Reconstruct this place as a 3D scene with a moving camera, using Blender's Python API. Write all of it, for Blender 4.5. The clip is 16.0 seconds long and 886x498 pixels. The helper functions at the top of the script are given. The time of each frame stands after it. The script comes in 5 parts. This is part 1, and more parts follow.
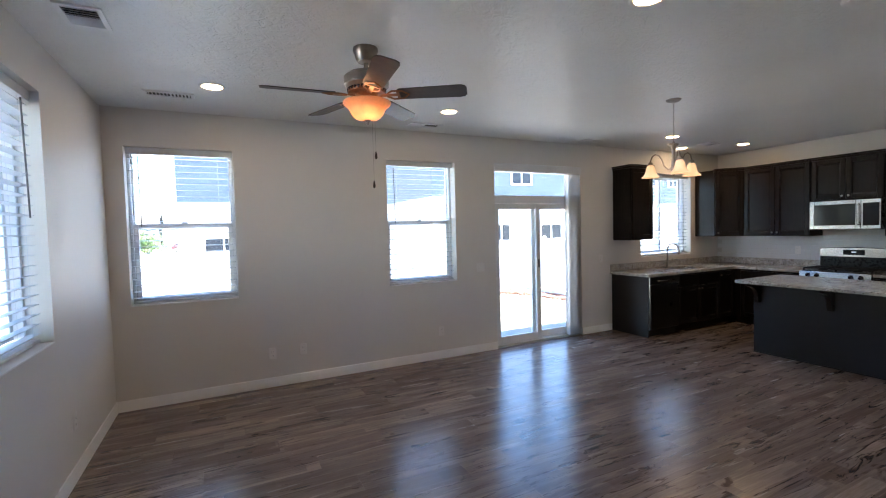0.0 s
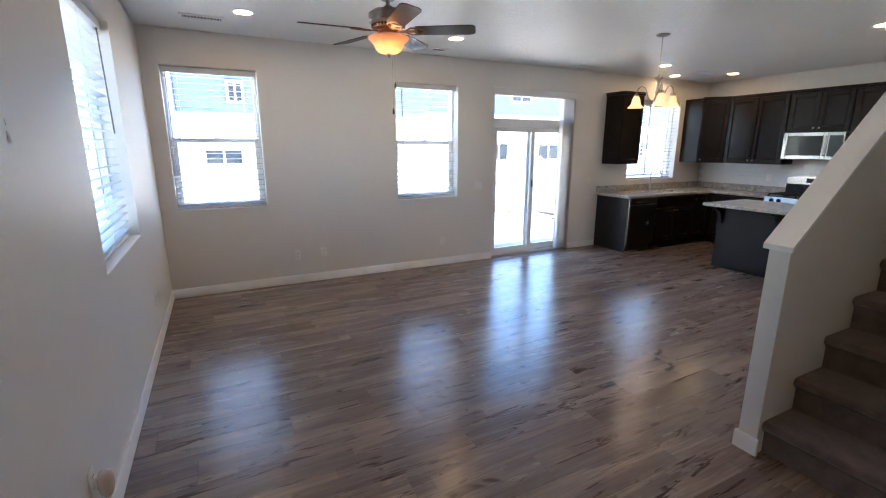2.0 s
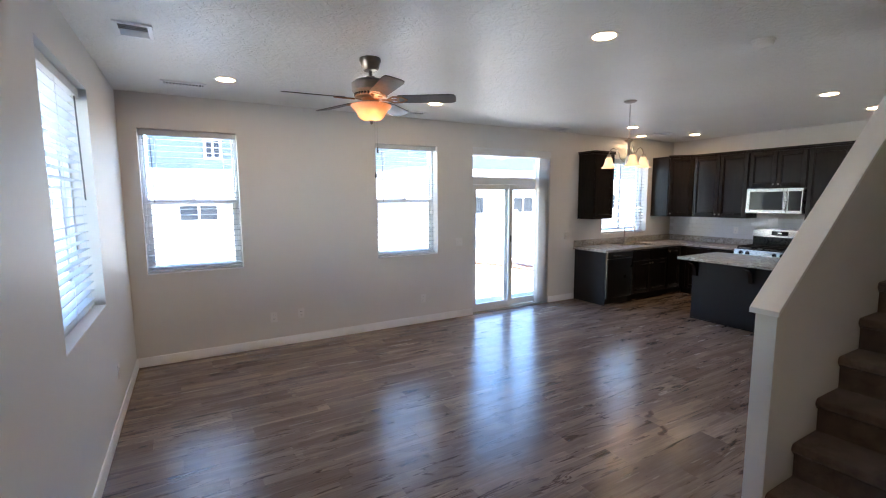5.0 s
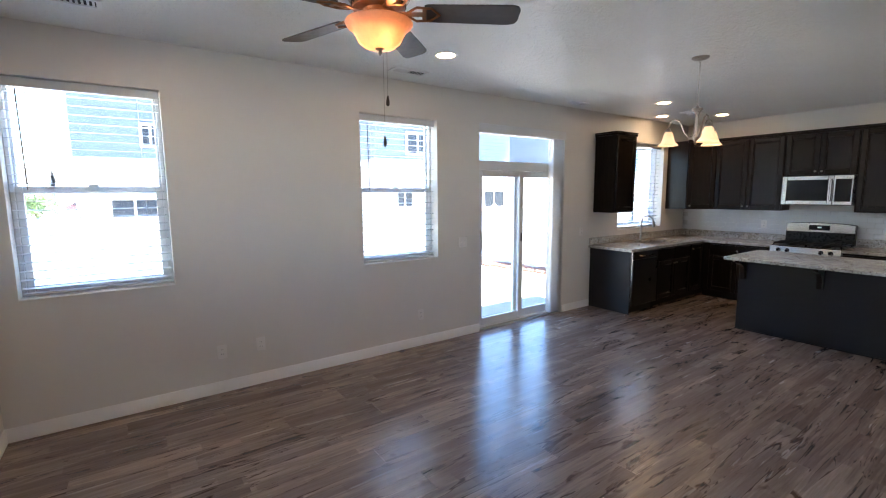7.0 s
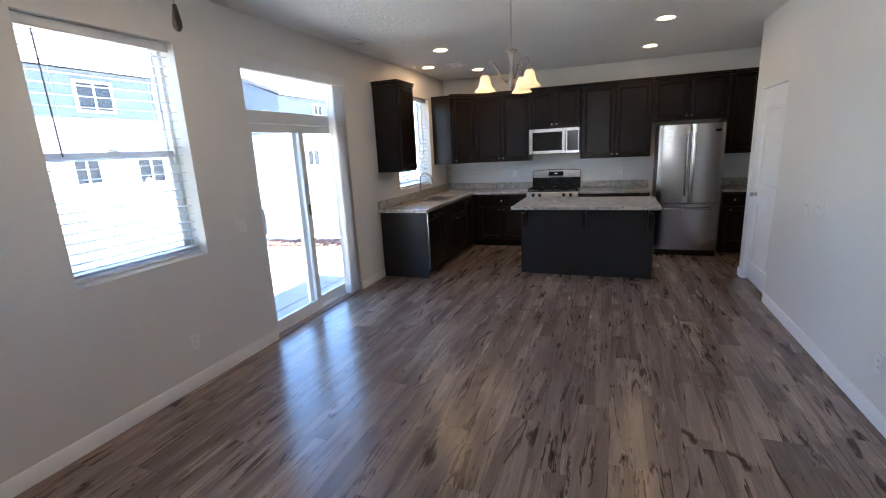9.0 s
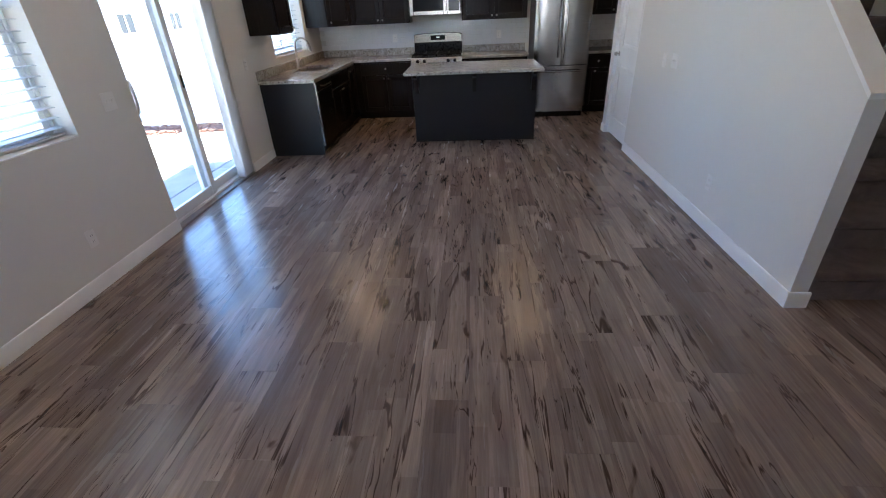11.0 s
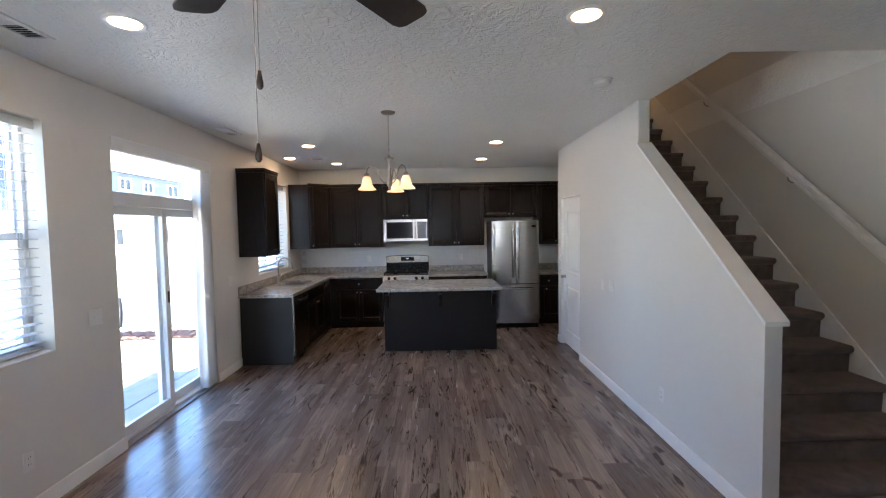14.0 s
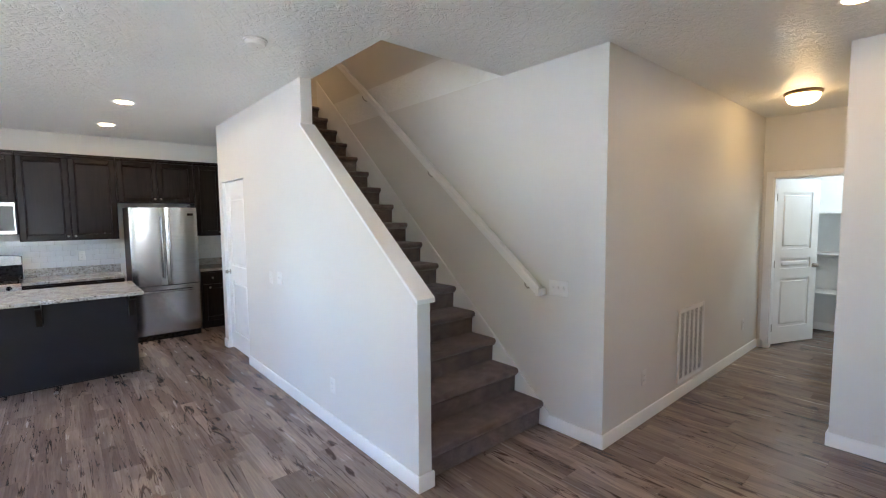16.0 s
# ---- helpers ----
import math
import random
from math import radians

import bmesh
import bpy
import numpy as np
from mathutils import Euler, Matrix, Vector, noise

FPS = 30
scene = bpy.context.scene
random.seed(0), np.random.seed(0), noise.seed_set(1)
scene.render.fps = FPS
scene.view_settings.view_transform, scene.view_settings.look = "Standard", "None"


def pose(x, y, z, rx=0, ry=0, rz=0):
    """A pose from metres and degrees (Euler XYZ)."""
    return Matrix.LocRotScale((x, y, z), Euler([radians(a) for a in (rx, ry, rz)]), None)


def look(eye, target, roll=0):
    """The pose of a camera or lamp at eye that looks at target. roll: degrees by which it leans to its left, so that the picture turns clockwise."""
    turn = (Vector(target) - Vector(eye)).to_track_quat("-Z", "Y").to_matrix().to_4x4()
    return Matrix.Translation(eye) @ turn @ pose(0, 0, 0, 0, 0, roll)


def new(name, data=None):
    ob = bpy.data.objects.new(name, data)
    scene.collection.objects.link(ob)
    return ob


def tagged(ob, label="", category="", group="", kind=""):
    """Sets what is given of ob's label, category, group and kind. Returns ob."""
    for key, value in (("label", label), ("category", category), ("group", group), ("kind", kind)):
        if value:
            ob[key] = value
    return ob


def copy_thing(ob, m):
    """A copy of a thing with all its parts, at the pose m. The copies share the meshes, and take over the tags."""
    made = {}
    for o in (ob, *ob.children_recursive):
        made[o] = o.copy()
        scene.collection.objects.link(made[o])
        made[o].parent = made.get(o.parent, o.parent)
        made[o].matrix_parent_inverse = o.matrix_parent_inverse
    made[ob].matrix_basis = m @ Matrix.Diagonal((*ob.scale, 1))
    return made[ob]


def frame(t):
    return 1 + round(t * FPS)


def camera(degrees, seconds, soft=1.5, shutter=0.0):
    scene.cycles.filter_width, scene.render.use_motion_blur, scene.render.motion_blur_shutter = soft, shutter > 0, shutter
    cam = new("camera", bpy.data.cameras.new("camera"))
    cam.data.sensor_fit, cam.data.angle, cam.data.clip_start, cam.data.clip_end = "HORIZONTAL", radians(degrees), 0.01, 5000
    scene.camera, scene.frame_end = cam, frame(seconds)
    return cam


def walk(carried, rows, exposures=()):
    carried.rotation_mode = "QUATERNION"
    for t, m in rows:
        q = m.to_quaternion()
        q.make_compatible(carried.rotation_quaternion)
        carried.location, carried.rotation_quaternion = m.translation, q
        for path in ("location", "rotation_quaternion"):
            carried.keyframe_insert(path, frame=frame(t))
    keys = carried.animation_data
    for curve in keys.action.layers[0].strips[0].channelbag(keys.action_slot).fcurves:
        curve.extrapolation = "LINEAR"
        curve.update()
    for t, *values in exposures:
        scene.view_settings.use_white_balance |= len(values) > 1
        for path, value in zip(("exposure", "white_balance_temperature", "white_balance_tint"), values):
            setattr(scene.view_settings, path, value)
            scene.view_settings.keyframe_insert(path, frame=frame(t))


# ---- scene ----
cam = camera(90.1, 16.0, soft=1.1)
PATH = [
    (0, (0.039, 0.109, 1.573), (0.921, 1.901, 1.487), -1.5),
    (0.5, (-0.1, -0.04, 1.576), (0.903, 1.685, 1.431), -1.3),
    (1, (-0.12, -0.223, 1.555), (0.88, 1.489, 1.292), 0.5),
    (1.5, (-0.212, -0.374, 1.603), (0.669, 1.372, 1.185), 0.3),
    (2, (-0.338, -0.446, 1.62), (0.54, 1.293, 1.168), 0.1),
    (2.5, (-0.356, -0.483, 1.65), (0.448, 1.297, 1.217), -0.4),
    (3, (-0.339, -0.51, 1.69), (0.343, 1.339, 1.354), -1.1),
    (3.5, (-0.347, -0.51, 1.718), (0.316, 1.36, 1.474), -1.3),
    (4, (-0.349, -0.483, 1.719), (0.331, 1.385, 1.504), -1.2),
    (4.5, (-0.355, -0.442, 1.712), (0.477, 1.364, 1.498), -0.8),
    (5, (-0.349, -0.363, 1.703), (0.637, 1.361, 1.475), -0.3),
    (5.2, (-0.338, -0.306, 1.704), (0.656, 1.412, 1.464), -0.2),
    (7.3, (-0.068, 1.199, 1.633), (1.135, 2.777, 1.382), -1.0),
    (7.5, (-0.064, 1.314, 1.647), (1.203, 2.841, 1.397), -1.5),
    (8, (0.026, 1.679, 1.666), (1.554, 2.94, 1.393), -1.3),
    (8.5, (0.187, 1.944, 1.637), (1.886, 2.954, 1.332), -2.0),
    (9, (0.244, 2.151, 1.614), (2.061, 2.861, 1.17), -2.9),
    (9.5, (0.097, 2.416, 1.553), (1.889, 2.694, 0.71), -4.6),
    (9.7, (0.085, 2.483, 1.558), (1.821, 2.674, 0.584), -3.4),
    (11.8, (-0.114, 2.476, 1.564), (1.684, 2.513, 0.688), -1.1),
    (12, (-0.127, 2.511, 1.591), (1.707, 2.53, 0.794), -1.0),
    (12.5, (-0.148, 2.505, 1.611), (1.769, 2.505, 1.044), -0.4),
    (13, (-0.176, 2.496, 1.644), (1.791, 2.482, 1.282), -0.2),
    (13.5, (-0.204, 2.496, 1.678), (1.786, 2.469, 1.483), -0.5),
    (14, (-0.224, 2.5, 1.687), (1.774, 2.471, 1.586), -1.0),
    (14.5, (-0.208, 2.5, 1.686), (1.789, 2.449, 1.606), -1.1),
    (15, (-0.158, 2.475, 1.673), (1.813, 2.146, 1.596), -1.0),
    (15.5, (-0.046, 2.419, 1.666), (1.767, 1.583, 1.55), -0.6),
    (16, (0.114, 2.257, 1.629), (1.624, 0.954, 1.477), -0.5),
]
EXPOSURES = [(0, 3.53, 6600, 7), (2, 4.0, 6600, 7), (4, 3.85, 6600, 7), (5, 3.98, 6600, 7), (8, 3.8, 6600, 7), (12, 3.9, 6400, 7), (13.5, 3.95, 6500, 7), (14.5, 3.85, 6600, 9), (15.2, 4.27, 6650, 10), (16, 4.77, 6380, 5)]
walk(cam, [(t, look(eye, target, roll)) for t, eye, target, roll in PATH], EXPOSURES)

# ---- world, sun and exposure ----
world = bpy.data.worlds.new("world")
scene.world = world
world.use_nodes = True
wn = world.node_tree
sky = wn.nodes.new("ShaderNodeTexSky")
sky.sky_type, sky.sun_disc = "NISHITA", False
sky.sun_elevation, sky.sun_rotation = radians(61.4), radians(102)
sky.altitude = 1400.0
sky.air_density, sky.dust_density, sky.ozone_density = 0.95, 0.0, 5.0
wn.links.new(sky.outputs[0], wn.nodes["Background"].inputs[0])
wn.nodes["Background"].inputs[1].default_value = 0.15
sun = new("sun", bpy.data.lights.new("sun", "SUN"))
sun.data.energy, sun.data.angle, sun.data.color = 5.0, radians(0.53), (1.0, 0.95, 0.88)
sun.matrix_world = look((8.0, -1.7, 15.0), (0.0, 0.0, 0.0))


# ---- geometry helpers ----
class Geo:
    """Vertices and faces of one mesh, in world metres."""

    def __init__(self):
        self.v, self.f, self.m = [], [], Matrix.Identity(4)

    def add(self, verts, faces):
        n = len(self.v)
        self.v += [tuple(self.m @ Vector(p)) for p in verts]
        self.f += [tuple(i + n for i in f) for f in faces]
        return self

    def box(self, x0, y0, z0, x1, y1, z1, c=0.0):
        lo = (min(x0, x1), min(y0, y1), min(z0, z1))
        hi = (max(x0, x1), max(y0, y1), max(z0, z1))
        c = min(c, min(h - l for l, h in zip(lo, hi)) * 0.45)
        if c <= 0:
            v = [(p, q, r) for p in (lo[0], hi[0]) for q in (lo[1], hi[1]) for r in (lo[2], hi[2])]
            return self.add(v, [(0, 1, 3, 2), (4, 6, 7, 5), (0, 4, 5, 1), (2, 3, 7, 6), (0, 2, 6, 4), (1, 5, 7, 3)])
        v, idx = [], {}
        signs = [(a, b, d) for a in (0, 1) for b in (0, 1) for d in (0, 1)]
        for s in signs:
            for axis in range(3):
                p = [(hi if s[k] else lo)[k] for k in range(3)]
                for k in range(3):
                    if k != axis:
                        p[k] += -c if s[k] else c
                idx[s, axis] = len(v)
                v.append(tuple(p))
        f = []
        for axis in range(3):
            u, w = (axis + 1) % 3, (axis + 2) % 3
            for side in (0, 1):
                ring = []
                for a, b in ((0, 0), (1, 0), (1, 1), (0, 1)):
                    s = [0, 0, 0]
                    s[axis], s[u], s[w] = side, a, b
                    ring.append(idx[tuple(s), axis])
                f.append(tuple(ring))
            for a in (0, 1):
                for b in (0, 1):
                    s0, s1 = [0, 0, 0], [0, 0, 0]
                    s0[u] = s1[u] = a
                    s0[w] = s1[w] = b
                    s1[axis] = 1
                    s0, s1 = tuple(s0), tuple(s1)
                    f.append((idx[s0, u], idx[s0, w], idx[s1, w], idx[s1, u]))
        for s in signs:
            f.append((idx[s, 0], idx[s, 1], idx[s, 2]))
        return self.add(v, f)

    def prism(self, profile, axis, lo, hi):
        """A closed profile of (u, w) pairs swept along an axis; for 'x' u, w are y, z; for 'y' x, z; for 'z' x, y."""
        put = {"x": lambda u, w, t: (t, u, w), "y": lambda u, w, t: (u, t, w), "z": lambda u, w, t: (u, w, t)}[axis]
        n = len(profile)
        v = [put(u, w, lo) for u, w in profile] + [put(u, w, hi) for u, w in profile]
        f = [tuple(range(n)), tuple(range(2 * n - 1, n - 1, -1))]
        f += [(i, (i + 1) % n, n + (i + 1) % n, n + i) for i in range(n)]
        return self.add(v, f)

    def lathe(self, profile, x=0, y=0, z=0, n=24, scallop=0.0):
        """(radius, height) pairs turned about a vertical axis."""
        v, f = [], []
        k = len(profile)
        for j in range(n):
            a = 2 * math.pi * j / n
            for i, (r, h) in enumerate(profile):
                v.append((x + r * math.cos(a), y + r * math.sin(a), z + h))
        for j in range(n):
            for i in range(k - 1):
                f.append((j * k + i, ((j + 1) % n) * k + i, ((j + 1) % n) * k + i + 1, j * k + i + 1))
        return self.add(v, f)

    def tube(self, points, r, n=10, taper=None):
        """A round bar through points."""
        pts = [Vector(p) for p in points]
        v, f = [], []
        side = None
        for i, p in enumerate(pts):
            d = (pts[min(i + 1, len(pts) - 1)] - pts[max(i - 1, 0)]).normalized()
            if side is None:
                side = d.orthogonal().normalized()
            side = (side - d * side.dot(d)).normalized()
            other = d.cross(side)
            rr = r if taper is None else r + (taper - r) * i / (len(pts) - 1)
            for j in range(n):
                a = 2 * math.pi * j / n
                v.append(tuple(p + rr * (side * math.cos(a) + other * math.sin(a))))
        for i in range(len(pts) - 1):
            for j in range(n):
                f.append((i * n + j, i * n + (j + 1) % n, (i + 1) * n + (j + 1) % n, (i + 1) * n + j))
        f += [tuple(range(n)), tuple(range(len(pts) * n - 1, (len(pts) - 1) * n - 1, -1))]
        return self.add(v, f)

    def mesh(self, name, mat, sharp=38):
        me = bpy.data.meshes.new(name)
        me.from_pydata(self.v, [], self.f)
        bm = bmesh.new()
        bm.from_mesh(me)
        bmesh.ops.remove_doubles(bm, verts=bm.verts, dist=1e-6)
        bmesh.ops.recalc_face_normals(bm, faces=bm.faces)
        for face in bm.faces:
            face.smooth = True
        bm.to_mesh(me)
        bm.free()
        me.set_sharp_from_angle(angle=radians(sharp))
        if mat:
            me.materials.append(mat)
        return me


def place_of(ob):
    if ob.parent is None:
        return ob.matrix_basis
    return place_of(ob.parent) @ ob.matrix_parent_inverse @ ob.matrix_basis


def part(name, geo, material, parent, label=""):
    """One mesh, built in world metres, under a thing or a part."""
    ob = new(name, geo.mesh(name, material))
    ob.parent = parent
    ob.matrix_parent_inverse = place_of(parent).inverted()
    return tagged(ob, label)


def thing(name, x, y, z, label, category, group="", kind=""):
    ob = new(name)
    ob.empty_display_size = 0.1
    ob.matrix_basis = Matrix.Translation((x, y, z))
    return tagged(ob, label, category, group, kind)


def solid(name, geo, material, label="", category="", group="", kind=""):
    ob = new(name, geo.mesh(name, material))
    return tagged(ob, label, category, group, kind)


def wall_geo(axis, face, back, u0, u1, z0, z1, holes=()):
    """A wall with openings through it. axis 'x': runs along x between the planes y=face and y=back; 'y' likewise."""
    us = sorted({u0, u1, *[h[0] for h in holes], *[h[1] for h in holes]})
    zs = sorted({z0, z1, *[h[2] for h in holes], *[h[3] for h in holes]})
    us = [u for u in us if u0 <= u <= u1]
    zs = [z for z in zs if z0 <= z <= z1]

    def full(i, j):
        if not (0 <= i < len(us) - 1 and 0 <= j < len(zs) - 1):
            return False
        u, z = (us[i] + us[i + 1]) / 2, (zs[j] + zs[j + 1]) / 2
        return not any(h[0] < u < h[1] and h[2] < z < h[3] for h in holes)

    put = (lambda u, d, z: (u, d, z)) if axis == "x" else (lambda u, d, z: (d, u, z))
    g = Geo()

    def quad(a, b, c, d):
        g.add([a, b, c, d], [(0, 1, 2, 3)])

    for i in range(len(us) - 1):
        for j in range(len(zs) - 1):
            if not full(i, j):
                continue
            a, b, c, d = us[i], us[i + 1], zs[j], zs[j + 1]
            for w in (face, back):
                quad(put(a, w, c), put(b, w, c), put(b, w, d), put(a, w, d))
            if not full(i - 1, j):
                quad(put(a, face, c), put(a, back, c), put(a, back, d), put(a, face, d))
            if not full(i + 1, j):
                quad(put(b, face, c), put(b, back, c), put(b, back, d), put(b, face, d))
            if not full(i, j - 1):
                quad(put(a, face, c), put(b, face, c), put(b, back, c), put(a, back, c))
            if not full(i, j + 1):
                quad(put(a, face, d), put(b, face, d), put(b, back, d), put(a, back, d))
    return g


# ---- materials ----
def shader(name):
    m = bpy.data.materials.new(name)
    m.use_nodes = True
    nt = m.node_tree
    return m, nt, nt.nodes["Principled BSDF"]


def node(nt, kind, **values):
    n = nt.nodes.new(kind)
    for k, v in values.items():
        n.inputs[k.replace("_", " ")].default_value = v
    return n


def world_coords(nt, scale=(1, 1, 1), random_shift=False):
    geo = nt.nodes.new("ShaderNodeNewGeometry")
    out = geo.outputs["Position"]
    if random_shift:
        info = nt.nodes.new("ShaderNodeObjectInfo")
        mul = nt.nodes.new("ShaderNodeVectorMath")
        mul.operation = "SCALE"
        mul.inputs[0].default_value = (37.0, 53.0, 11.0)
        nt.links.new(info.outputs["Random"], mul.inputs["Scale"])
        add = nt.nodes.new("ShaderNodeVectorMath")
        nt.links.new(out, add.inputs[0])
        nt.links.new(mul.outputs[0], add.inputs[1])
        out = add.outputs[0]
    mp = nt.nodes.new("ShaderNodeMapping")
    mp.inputs["Scale"].default_value = scale
    nt.links.new(out, mp.inputs["Vector"])
    return mp.outputs["Vector"]


def noise_tex(nt, vec, scale, detail=4.0, rough=0.55, distortion=0.0):
    n = node(nt, "ShaderNodeTexNoise", Scale=scale, Detail=detail, Roughness=rough, Distortion=distortion)
    nt.links.new(vec, n.inputs["Vector"])
    return n.outputs["Fac"]


def calc(nt, op, a, b=0.0):
    n = nt.nodes.new("ShaderNodeMath")
    n.operation = op
    for i, value in enumerate((a, b)):
        if isinstance(value, (int, float)):
            n.inputs[i].default_value = value
        else:
            nt.links.new(value, n.inputs[i])
    return n.outputs[0]


def ramp(nt, fac, stops):
    r = nt.nodes.new("ShaderNodeValToRGB")
    while len(r.color_ramp.elements) < len(stops):
        r.color_ramp.elements.new(0.5)
    for e, (p, c) in zip(r.color_ramp.elements, stops):
        e.position, e.color = p, (*c, 1) if len(c) == 3 else c
    nt.links.new(fac, r.inputs["Fac"])
    return r.outputs["Color"]


def mixed(nt, fac, a, b, mode="MIX"):
    m = nt.nodes.new("ShaderNodeMix")
    m.data_type, m.blend_type = "RGBA", mode
    for value, i in ((fac, 0), (a, 6), (b, 7)):
        if isinstance(value, (int, float)):
            m.inputs[i].default_value = value
        elif isinstance(value, tuple):
            m.inputs[i].default_value = (*value, 1)
        else:
            nt.links.new(value, m.inputs[i])
    return m.outputs[2]


def bump(nt, bsdf, height, strength, distance):
    b = node(nt, "ShaderNodeBump", Strength=strength, Distance=distance)
    nt.links.new(height, b.inputs["Height"])
    nt.links.new(b.outputs[0], bsdf.inputs["Normal"])
    return b


def plain(name, color, rough=0.5, metal=0.0, vary=0.06, scale=8.0, grain=0.0, grain_scale=180.0, spec=0.5):
    """Paint, plastic, metal: a base colour with broad variation and fine relief."""
    m, nt, b = shader(name)
    vec = world_coords(nt)
    n = noise_tex(nt, vec, scale, 5)
    c1 = tuple(max(0, c * (1 - vary)) for c in color)
    c2 = tuple(min(1, c * (1 + vary)) for c in color)
    nt.links.new(ramp(nt, n, [(0.3, c1), (0.7, c2)]), b.inputs["Base Color"])
    b.inputs["Metallic"].default_value = metal
    b.inputs["Specular IOR Level"].default_value = spec
    rr = ramp(nt, noise_tex(nt, vec, scale * 3, 4), [(0.3, (rough * 0.88,) * 3), (0.7, (min(1, rough * 1.12),) * 3)])
    nt.links.new(rr, b.inputs["Roughness"])
    if grain:
        bump(nt, b, noise_tex(nt, vec, grain_scale, 2), grain, 0.002)
    return m


def glow(name, color, strength, base=(0.9, 0.88, 0.85)):
    m, nt, b = shader(name)
    b.inputs["Base Color"].default_value = (*base, 1)
    b.inputs["Roughness"].default_value = 0.4
    b.inputs["Emission Color"].default_value = (*color, 1)
    b.inputs["Emission Strength"].default_value = strength
    return m


def frosted(name, color, pass_through):
    """Cloudy glass that scatters the light of the bulb behind it."""
    m, nt, b = shader(name)
    cloud = ramp(nt, noise_tex(nt, world_coords(nt), 22, 4, 0.6, 0.6), [(0.3, tuple(c * 0.84 for c in color)), (0.7, color)])
    through_glass = nt.nodes.new("ShaderNodeBsdfTranslucent")
    nt.links.new(cloud, through_glass.inputs["Color"])
    nt.links.new(cloud, b.inputs["Base Color"])
    b.inputs["Roughness"].default_value = 0.35
    mix = nt.nodes.new("ShaderNodeMixShader")
    mix.inputs[0].default_value = pass_through
    nt.links.new(b.outputs[0], mix.inputs[1])
    nt.links.new(through_glass.outputs[0], mix.inputs[2])
    nt.links.new(mix.outputs[0], nt.nodes["Material Output"].inputs["Surface"])
    return m


def wall_paint(name, color, orange_peel=0.35):
    m, nt, b = shader(name)
    vec = world_coords(nt)
    broad = ramp(nt, noise_tex(nt, vec, 0.9, 4), [(0.3, tuple(c * 0.965 for c in color)), (0.7, color)])
    scuff = ramp(nt, noise_tex(nt, vec, 5.5, 6, 0.7), [(0.62, (1, 1, 1)), (0.8, (0.955, 0.95, 0.94))])
    nt.links.new(mixed(nt, 1.0, broad, scuff, "MULTIPLY"), b.inputs["Base Color"])
    b.inputs["Roughness"].default_value = 0.45
    b.inputs["Specular IOR Level"].default_value = 0.42
    h = mixed(nt, 0.5, noise_tex(nt, vec, 160, 3), noise_tex(nt, vec, 55, 3))
    bump(nt, b, h, orange_peel, 0.0016)
    return m


def ceiling_paint():
    m, nt, b = shader("ceiling_knockdown")
    vec = world_coords(nt)
    b.inputs["Roughness"].default_value = 0.36
    b.inputs["Specular IOR Level"].default_value = 0.6
    patches = ramp(nt, noise_tex(nt, vec, 15, 5, 0.6, 1.3), [(0.42, (0, 0, 0)), (0.58, (1, 1, 1))])
    fine = noise_tex(nt, vec, 95, 3)
    bump(nt, b, mixed(nt, 0.22, patches, fine), 0.58, 0.0085)
    nt.links.new(ramp(nt, noise_tex(nt, vec, 1.2, 3), [(0.3, (0.83, 0.835, 0.81)), (0.7, (0.87, 0.875, 0.85))]), b.inputs["Base Color"])
    return m


